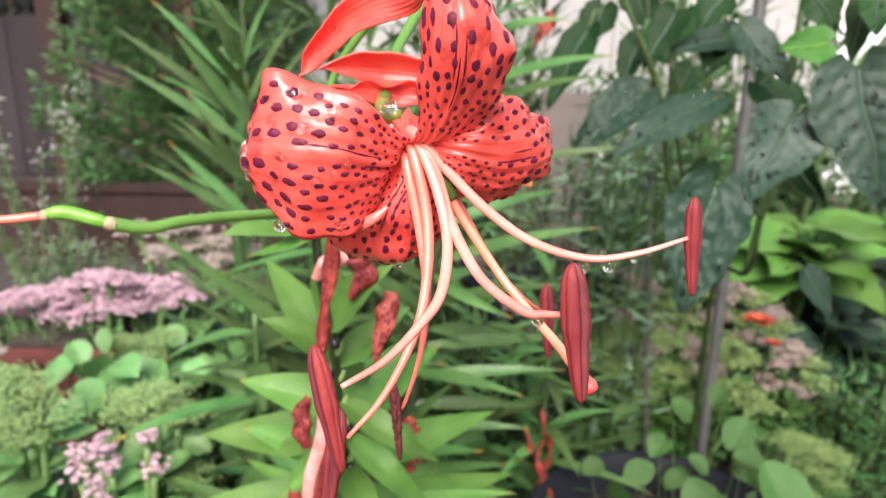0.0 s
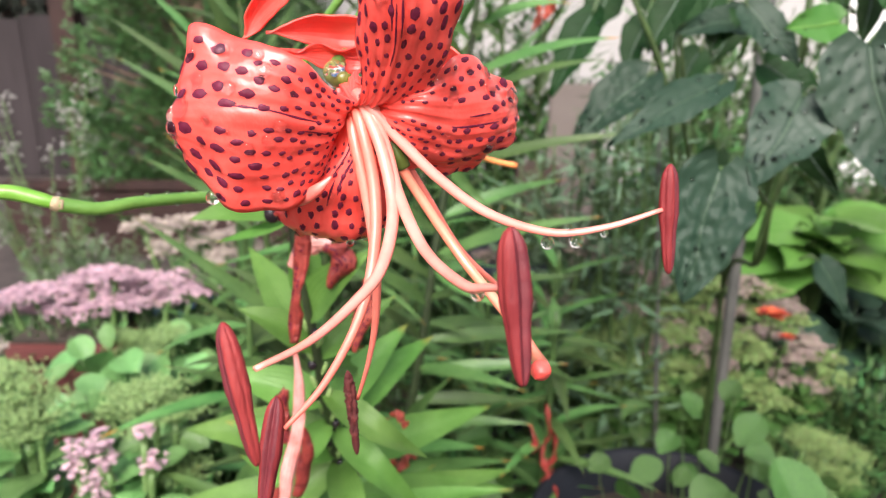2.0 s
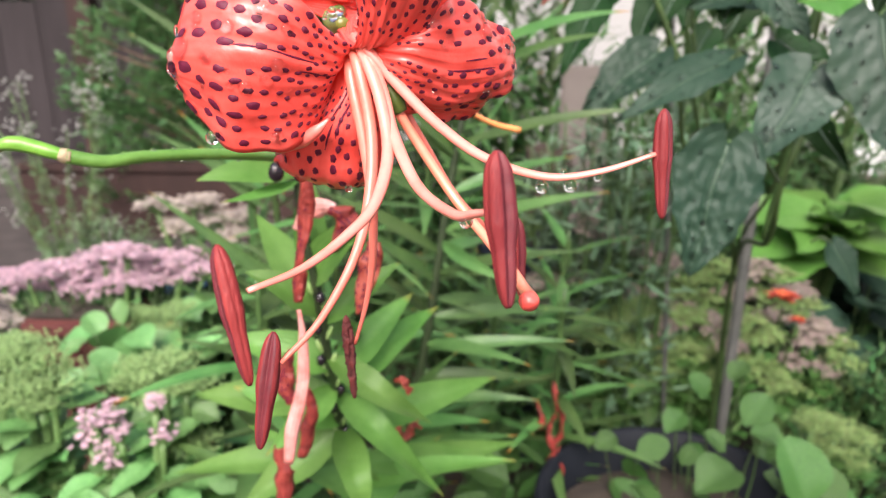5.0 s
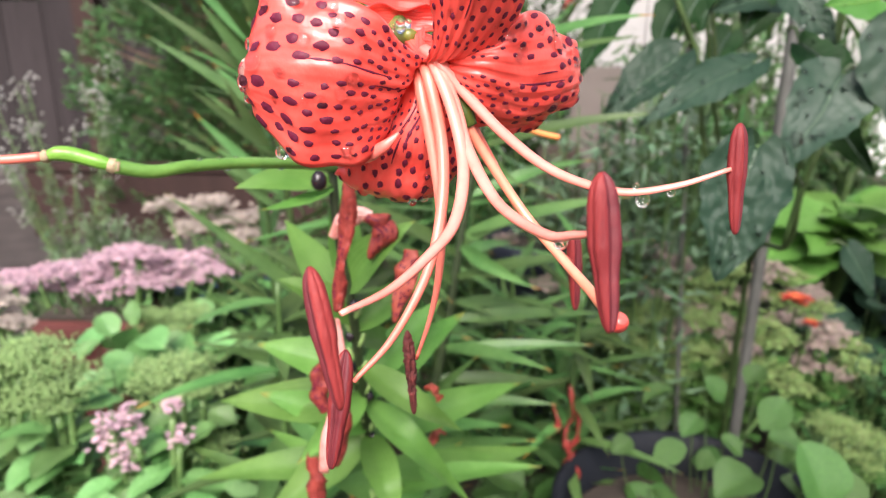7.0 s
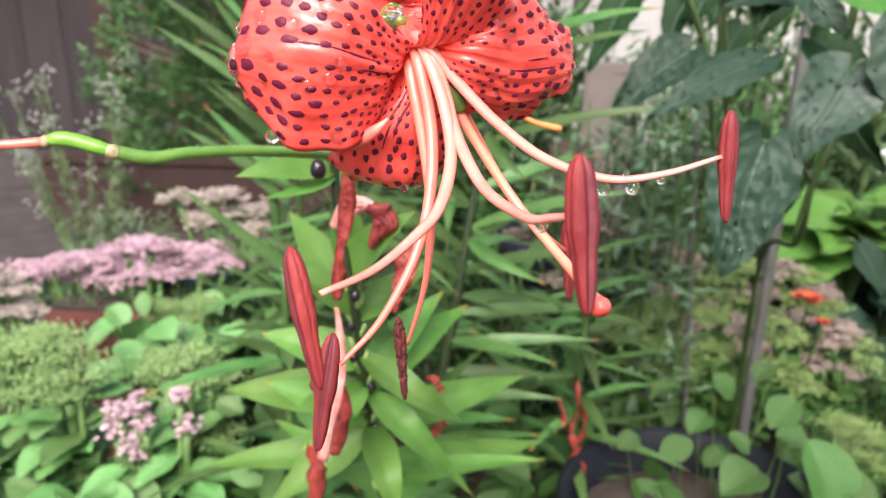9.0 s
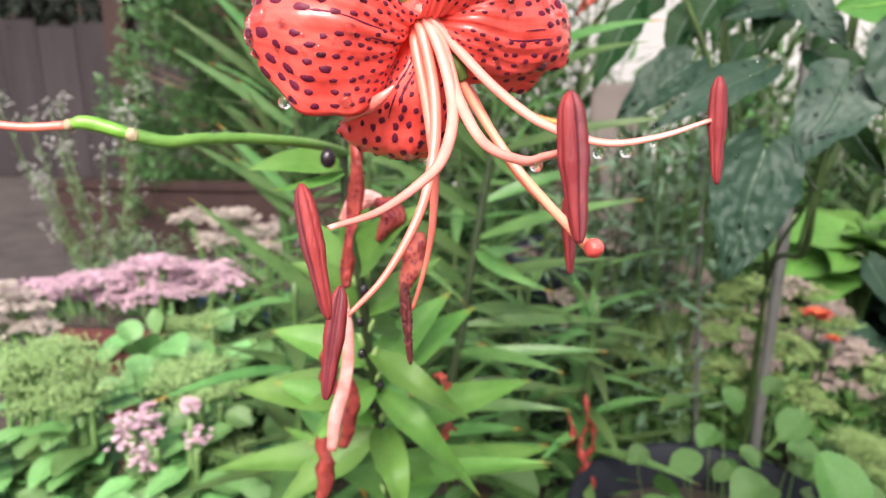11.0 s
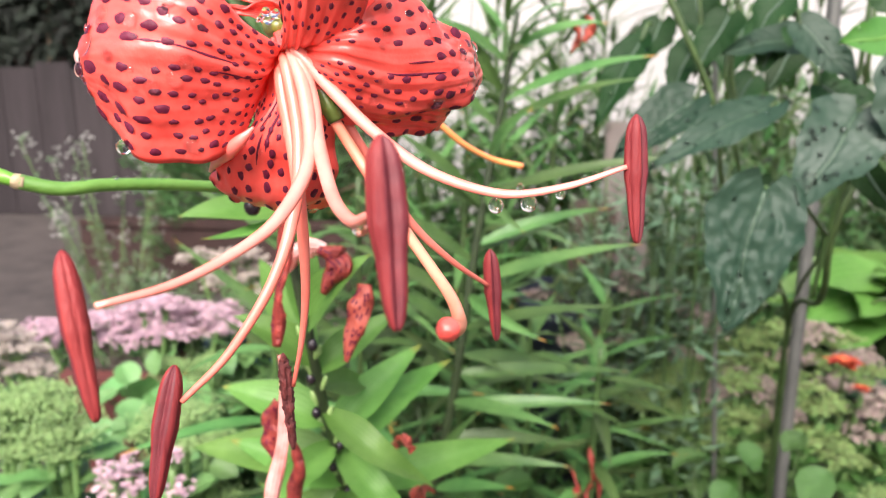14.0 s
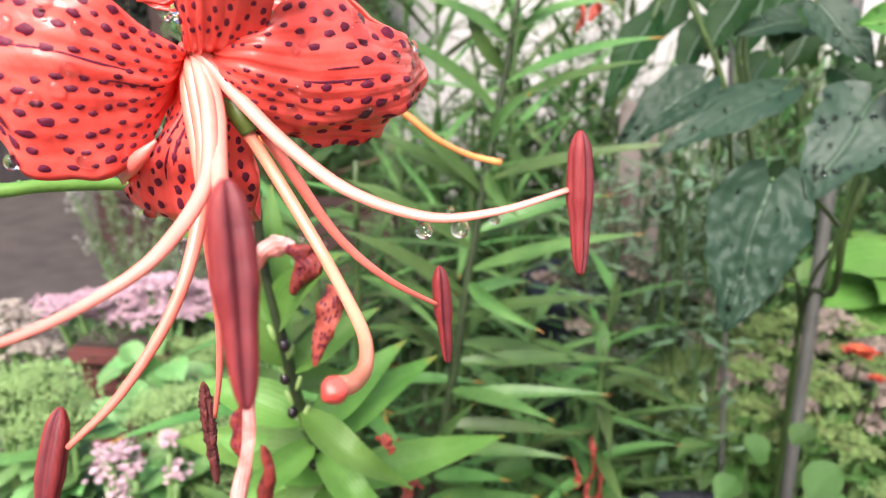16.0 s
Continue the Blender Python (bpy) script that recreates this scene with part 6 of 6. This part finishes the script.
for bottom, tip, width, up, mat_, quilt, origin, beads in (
    ((0.2432, 0.7200, 0.6747), (0.2227, 0.7000, 0.6268), 0.0420, (-0.4, -0.8, 0.3), VINE_SHADED, 0.016, (0.2521, 0.7300, 0.6899), 0),
    ((0.2818, 0.7000, 0.6548), (0.2537, 0.6800, 0.6168), 0.0340, (-0.4, -0.8, 0.3), VINE_SHADED, 0.016, (0.2933, 0.7100, 0.6694), 0),
    ((0.2065, 0.7600, 0.7026), (0.2170, 0.7400, 0.6561), 0.0420, (-0.3, -0.8, 0.4), VINE_SHADED, 0.016, (0.2054, 0.7700, 0.7138), 0),
    ((0.1856, 0.8000, 0.6801), (0.1631, 0.7800, 0.6359), 0.0400, (-0.3, -0.8, 0.4), VINE_SHADED, 0.016, (0.1919, 0.8100, 0.6970), 0),
    ((0.2321, 0.6000, 0.6823), (0.2116, 0.5900, 0.6581), 0.0300, (-0.3, -0.8, 0.4), VINE_SHADED, 0.016, (0.2388, 0.6100, 0.6911), 0),
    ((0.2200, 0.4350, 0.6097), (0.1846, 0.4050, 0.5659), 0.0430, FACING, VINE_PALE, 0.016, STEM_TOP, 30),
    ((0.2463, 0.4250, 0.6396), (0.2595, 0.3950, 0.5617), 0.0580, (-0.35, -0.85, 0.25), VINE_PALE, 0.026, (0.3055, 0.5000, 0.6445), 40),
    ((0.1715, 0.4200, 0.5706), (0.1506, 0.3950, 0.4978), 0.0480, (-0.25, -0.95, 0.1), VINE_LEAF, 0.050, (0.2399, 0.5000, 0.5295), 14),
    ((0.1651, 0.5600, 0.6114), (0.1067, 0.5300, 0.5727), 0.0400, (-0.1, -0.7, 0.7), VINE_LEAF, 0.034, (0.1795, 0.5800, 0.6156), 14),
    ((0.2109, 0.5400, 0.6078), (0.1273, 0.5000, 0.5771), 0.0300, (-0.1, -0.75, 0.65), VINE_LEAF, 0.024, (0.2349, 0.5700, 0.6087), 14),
    ((0.2541, 0.5000, 0.5759), (0.2742, 0.4800, 0.5405), 0.0190, (-0.7, -0.7, 0.1), VINE_SHADED, 0.016, (0.2630, 0.5200, 0.5609), 4),
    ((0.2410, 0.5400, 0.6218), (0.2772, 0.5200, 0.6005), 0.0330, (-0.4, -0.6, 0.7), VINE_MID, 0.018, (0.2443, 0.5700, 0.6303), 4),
    ((0.2579, 0.4800, 0.6503), (0.2225, 0.4700, 0.6478), 0.0260, (0, -0.85, 0.4), VINE_LIT, 0.008, (0.2873, 0.5200, 0.6567), 4),
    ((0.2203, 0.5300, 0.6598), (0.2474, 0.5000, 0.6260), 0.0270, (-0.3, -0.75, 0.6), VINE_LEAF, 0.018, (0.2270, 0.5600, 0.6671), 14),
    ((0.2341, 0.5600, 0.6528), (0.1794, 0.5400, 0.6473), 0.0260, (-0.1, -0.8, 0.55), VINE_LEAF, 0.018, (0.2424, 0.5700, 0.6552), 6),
    ((0.1927, 0.5900, 0.6701), (0.1652, 0.5700, 0.6305), 0.0300, (-0.5, -0.8, 0.2), VINE_SHADED, 0.016, (0.1990, 0.6000, 0.6796), 4),
    ((0.1747, 0.6100, 0.6526), (0.1537, 0.5900, 0.6135), 0.0280, (-0.5, -0.8, 0.2), VINE_SHADED, 0.016, (0.1822, 0.6200, 0.6624), 4),
    ((0.1498, 0.7000, 0.6570), (0.1098, 0.6800, 0.5881), 0.0360, (-0.5, -0.8, 0.2), VINE_SHADED, 0.016, (0.1603, 0.7100, 0.6723), 4),
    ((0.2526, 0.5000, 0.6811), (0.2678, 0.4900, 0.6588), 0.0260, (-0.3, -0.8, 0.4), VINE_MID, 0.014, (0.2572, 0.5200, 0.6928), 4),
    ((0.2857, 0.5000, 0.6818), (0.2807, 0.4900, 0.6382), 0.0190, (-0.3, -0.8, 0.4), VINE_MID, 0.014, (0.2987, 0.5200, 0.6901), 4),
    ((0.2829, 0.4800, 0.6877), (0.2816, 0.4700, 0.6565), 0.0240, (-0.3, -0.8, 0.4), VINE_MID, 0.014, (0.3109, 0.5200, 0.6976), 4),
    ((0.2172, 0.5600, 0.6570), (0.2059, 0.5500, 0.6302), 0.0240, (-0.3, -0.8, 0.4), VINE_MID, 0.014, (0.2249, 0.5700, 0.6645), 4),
    ((0.2466, 0.6200, 0.5463), (0.2241, 0.6000, 0.5095), 0.0260, (-0.3, -0.8, 0.4), VINE_SHADED, 0.012, (0.2669, 0.6300, 0.5548), 0),
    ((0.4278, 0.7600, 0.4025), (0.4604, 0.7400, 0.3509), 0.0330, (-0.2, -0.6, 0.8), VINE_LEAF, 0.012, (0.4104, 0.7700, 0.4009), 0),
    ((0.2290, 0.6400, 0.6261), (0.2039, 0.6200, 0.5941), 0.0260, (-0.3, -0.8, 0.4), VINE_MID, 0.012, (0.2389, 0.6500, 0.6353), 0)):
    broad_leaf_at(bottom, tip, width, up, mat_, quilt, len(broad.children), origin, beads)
for path_ in (((0.1889, 0.6000, 0.6074), (0.1709, 0.6000, 0.6470), (0.1512, 0.6000, 0.6870)), ((0.1898, 0.6200, 0.6265), (0.1813, 0.6200, 0.6624), (0.1762, 0.6200, 0.6928)), ((0.2647, 0.5400, 0.6262), (0.2654, 0.5400, 0.6521), (0.2655, 0.5400, 0.6905)), ((0.2990, 0.5500, 0.6054), (0.2912, 0.5500, 0.6444), (0.2816, 0.5500, 0.6798)), ((0.2491, 0.5300, 0.4785), (0.2497, 0.5200, 0.5244), (0.2542, 0.5100, 0.5730), (0.2660, 0.5000, 0.6043), (0.2854, 0.5000, 0.6274), (0.3117, 0.5000, 0.6519)), ((0.2055, 0.6000, 0.6054), (0.1995, 0.6000, 0.6410), (0.2035, 0.6000, 0.6797))):
    mesh_ob("stem", *tube(path_, (0.0019, 0.0017, 0.0014), 24, 8), STEM_DARK, broad)
mesh_ob("stem", *tube([(0.299, 0.56, 0.598), (0.308, 0.562, 0.64), (0.296, 0.56, 0.70), (0.292, 0.56, 0.76)], (0.0014, 0.0014), 20, 7), STEM_DARK, broad)

# ---- hosta ----
hosta = base("hosta", 0.65, 1.18, 0, "hosta with broad bright green ribbed leaves", "hosta")
hr = np.random.default_rng(71)
def hosta_leaves(thing, x0, y0, low, high, count, size, mat_, rng):
    for k in range(count):
        a = k * 2.4
        r = 0.012 + 0.04 * rng.random()
        b0 = np.array((x0 + r * math.cos(a), y0 + r * math.sin(a), rng.uniform(low, high)))
        d = unit((math.cos(a) + rng.uniform(-0.3, 0.3), math.sin(a) - 0.35, rng.uniform(-0.35, 0.45)))
        L = size * rng.uniform(0.75, 1.15)
        v, f, uv = broad_leaf(L, L * 0.68, 0.006, k, 16, 11)
        y = unit(np.cross((0, -0.6, 1), d))
        z = np.cross(d, y)
        mesh_ob("leaf", b0 + v[:, :1] * d + v[:, 1:2] * y + v[:, 2:] * z, f, mat_, thing, uvs=uv)
        foot = np.array((x0 + 0.01, y0 + 0.02, 0))
        mesh_ob("leaf_stalk", *tube([foot, foot + (b0 - foot) * (0.6, 0.6, 0.7), b0], (0.0022, 0.0016), 8, 6), STEM_DARK, thing)


hosta_leaves(hosta, 0.63, 1.15, 0.28, 0.36, 26, 0.13, HOSTA, hr)
# two added clumps whose dark leaf colour stands in for shade under the hosta
shade_hosta = base("hosta", 0.80, 1.22, 0, "hosta leaves added in a dark green that paints the shade of the bed", "hosta")
hosta_leaves(shade_hosta, 0.79, 1.20, 0.08, 0.30, 34, 0.13, VINE_LEAF, hr)
shade_hosta = base("hosta", 0.66, 1.06, 0, "hosta leaves added in a dark green that paints the shade of the bed", "hosta")
hosta_leaves(shade_hosta, 0.66, 1.06, 0.10, 0.23, 26, 0.10, VINE_LEAF, hr)

# ---- fine-leaved plants ----
FROND_V = [(0, 0, 0), (0.25, 0.10, 0.03), (1, 0, -0.10), (0.25, -0.10, 0.03)]
FROND_F = [(0, 1, 2, 3)]


def ferny(x, y, w, d, h, count, mat_, seed, label, name="ferny_plant", size=0.022, z0=0.04):
    rng = np.random.default_rng(seed)
    e = base(name, x, y, 0, label, "plant")
    stems, mats = [], []
    for k in range(max(6, count // 70)):
        a, r = rng.uniform(0, 6.28), math.sqrt(rng.random())
        top = np.array((x + w * r * math.cos(a), y + d * r * math.sin(a), z0 + (h - z0) * (1 - 0.5 * r * r) * rng.uniform(0.7, 1.05)))
        foot = np.array((x + 0.3 * w * r * math.cos(a), y + 0.3 * d * r * math.sin(a), 0))
        path = spline([foot, (foot + top) / 2 + rng.standard_normal(3) * 0.01, top], 12)
        stems.append(tube(path, (0.0022, 0.0012), 12, 5, smooth_path=False))
        for _ in range(46):
            q = rng.uniform(0.25, 1.0)
            p = path[int(q * 11)]
            dirn = unit(rng.standard_normal(3) * (1, 1, 0.5) + (0, 0, 0.3))
            L = size * rng.uniform(0.6, 1.3)
            side = unit(np.cross(dirn, (0, 0, 1)))
            st_ = p + dirn * L * rng.uniform(0.0, 1.2)
            mats.append(np.column_stack([dirn * L, side * L * 1.5, np.cross(dirn, side) * L, st_]))
    tagged(mesh_ob("stem_tangle", *joined(stems), STEM_DARK, e), kind="stuff")
    tagged(mesh_ob("foliage", *many(FROND_V, FROND_F, mats), mat_, e, smooth=False), kind="stuff")
    return e


ferny(0.58, 0.86, 0.10, 0.10, 0.22, 2600, FERNY, 81, "feathery green marigold foliage")
ferny(0.70, 0.98, 0.12, 0.12, 0.25, 2600, FERNY, 82, "feathery green marigold foliage")
ferny(0.24, 1.25, 0.25, 0.15, 0.50, 5200, FERNY, 83, "loose green garden foliage behind the lilies", size=0.03)
ferny(0.55, 1.45, 0.30, 0.18, 0.55, 4200, FERNY, 84, "loose green garden foliage behind the hosta", size=0.035)
ferny(-0.12, 1.25, 0.22, 0.15, 0.42, 4200, FERNY, 85, "loose green garden foliage behind the lilies", size=0.03)
ferny(-0.62, 1.30, 0.16, 0.12, 0.30, 2400, WEED_GREEN, 86, "thin green weeds beside the path", size=0.025)
ferny(-0.20, 0.95, 0.14, 0.12, 0.26, 2600, FERNY, 87, "low green garden foliage", size=0.025)
ferny(0.05, 0.95, 0.16, 0.14, 0.34, 3200, FERNY, 88, "low green garden foliage", size=0.028)
ferny(0.10, 1.60, 0.40, 0.15, 0.80, 8000, FERNY, 101, "tall loose green shrub before the wall", size=0.045)
ferny(0.75, 1.75, 0.40, 0.15, 0.75, 7000, FERNY, 102, "tall loose green shrub before the wall", size=0.045)
ferny(-0.45, 0.90, 0.12, 0.05, 0.29, 3600, FERNY, 103, "green stems and leaves under the pink sedum heads", size=0.02, z0=0.25)
ferny(-0.30, 0.90, 0.14, 0.08, 0.30, 3500, FERNY, 104, "low green garden foliage", size=0.022, z0=0.15)
ferny(-0.33, 0.50, 0.13, 0.10, 0.22, 3500, FERNY, 105, "low green garden foliage", size=0.02, z0=0.1)
ferny(0.90, 1.45, 0.25, 0.12, 0.46, 5000, FERNY, 106, "dense dark green shrub beside the hosta", size=0.035)
ferny(0.23, 0.80, 0.06, 0.05, 0.60, 700, GREY_FERN, 110, "fine-cut grey-green herb among the lilies", size=0.03, z0=0.50)
ferny(0.17, 0.92, 0.11, 0.06, 0.56, 1700, GREY_FERN, 113, "fine-cut grey-green herb before the pots", size=0.030, z0=0.30)
ferny(0.346, 1.00, 0.09, 0.07, 0.80, 1100, FERNY, 112, "tall loose green plant before the wall", size=0.034, z0=0.42)
ferny(0.36, 1.02, 0.14, 0.10, 0.26, 2400, FERNY, 89, "low green garden foliage", size=0.025)

# added foliage; its black leaves stand in for shade above the fence
ivy = base("ivy", -2.2, 3.08, 0, "near-black foliage added for the deep shade above the fence", "ivy")
ir = np.random.default_rng(140)
ivy_m = []
for _ in range(5200):
    p = np.array((ir.uniform(-3.6, -1.30), ir.uniform(3.03, 3.11), 0.60 + 0.75 * ir.random() ** 0.8))
    dirn = unit(ir.standard_normal(3) * (1, 0.4, 0.7) + (0, -0.3, -0.4))
    side = unit(np.cross(dirn, (0.1, -1, 0.2)))
    L = ir.uniform(0.03, 0.07)
    ivy_m.append(np.column_stack([dirn * L, side * L * 3.2, np.cross(dirn, side) * L, p]))
tagged(mesh_ob("foliage", *many(FROND_V, FROND_F, ivy_m), HEDGE_SHADE, ivy, smooth=False), kind="stuff")
for k in range(9):
    x = -3.5 + k * 0.26
    mesh_ob("stem", *tube([(x, 3.085, 0.0), (x + 0.05 * math.sin(k), 3.08, 0.5), (x + 0.08 * math.cos(k * 2), 3.07, 1.25)], (0.008, 0.006, 0.003), 12, 6), BARK, ivy)

# white-flowered weed
weed = base("white_wildflower", -0.82, 1.53, 0, "thin wildflower with small white blossom clusters", "wildflower")
wr = np.random.default_rng(91)
stems, mats, leafm = [], [], []
for k in range(20):
    top = np.array((-0.84 + wr.uniform(-0.17, 0.13), 1.53 + wr.uniform(-0.08, 0.08), wr.uniform(0.15, 0.55)))
    foot = np.array((-0.82 + 0.2 * (top[0] + 0.82), 1.53, 0))
    path = spline([foot, (foot + top) / 2 + wr.standard_normal(3) * 0.015, top], 12)
    stems.append(tube(path, (0.0016, 0.001), 12, 5, smooth_path=False))
    for _ in range(16):
        o = wr.standard_normal(3) * (0.016, 0.013, 0.015)
        mats.append(turned(top + o, (*(o[:2] * 30), 1.0), wr.uniform(0.9, 1.7), wr.uniform(0, 6)))
    for _ in range(26):
        p = path[wr.integers(2, 12)]
        dirn = unit(wr.standard_normal(3) * (1, 1, 0.4))
        side = unit(np.cross(dirn, (0, 0, 1)))
        L = wr.uniform(0.015, 0.035)
        leafm.append(np.column_stack([dirn * L, side * L * 1.8, np.cross(dirn, side) * L, p]))
for sv_, sf_ in stems:
    mesh_ob("stem", sv_, sf_, SEDUM_STEM, weed)
tagged(mesh_ob("blossom_cluster", *many(STAR_V, STAR_F, mats), WHITE_FLORET, weed, smooth=False), kind="stuff")
tagged(mesh_ob("foliage", *many(FROND_V, FROND_F, leafm), WEED_GREEN, weed, smooth=False), kind="stuff")


# ---- thuja ----
def thuja(x, y, r, h, seed):
    rng = np.random.default_rng(seed)
    e = base("thuja_bush", x, y, 0, "dense dark green thuja bush", "bush")
    mesh_ob("trunk", *tube([(x, y, 0), (x + 0.01, y, h * 0.5), (x, y, h * 0.95)], (0.03, 0.02, 0.005), 16, 10), BARK, e)
    limbs, mats = [], []
    for k in range(1050):
        z = h * (0.06 + 0.9 * rng.random())
        a = rng.uniform(0, 6.283)
        rr = r * (1 - (z / h) ** 2.2) ** 0.5 * rng.uniform(0.45, 1.08) * (0.85 + 0.25 * math.sin(3 * a + z * 9))
        tip = np.array((x + rr * math.cos(a), y + rr * math.sin(a), z + 0.04))
        root = np.array((x, y, max(0.02, z - 0.1)))
        if k % 4 == 0:
            limbs.append(tube([root, (root + tip) / 2 + (0, 0, -0.01), tip], (0.006, 0.002), 6, 5))
        spin = rng.uniform(0, 3.14)
        out = unit((math.cos(a), math.sin(a), 0.9))
        cross = unit(np.array((-math.sin(a) * math.cos(spin), math.cos(a) * math.cos(spin), math.sin(spin))))
        for q in range(7):
            fan = unit(out + cross * (q - 3) * 0.28 + rng.standard_normal(3) * 0.12)
            start = tip - out * 0.075
            reach = rng.uniform(0.07, 0.105)
            for _ in range(13):
                d = rng.random()
                flat = unit(cross + 0.35 * rng.standard_normal(3))
                dirn = unit(fan + rng.choice((-1, 1)) * 0.55 * flat + rng.standard_normal(3) * 0.15)
                L = rng.uniform(0.012, 0.026)
                mats.append(np.column_stack([dirn * L, flat * L * 2.4, np.cross(dirn, flat) * L, start + fan * reach * d + rng.standard_normal(3) * 0.005]))
    tagged(mesh_ob("limb_frame", *joined(limbs), BARK, e), kind="stuff")
    tagged(mesh_ob("crown", *many(FROND_V, FROND_F, mats), THUJA, e, smooth=False), kind="stuff")
    return e


thuja(-0.70, 2.25, 0.40, 1.6, 95)
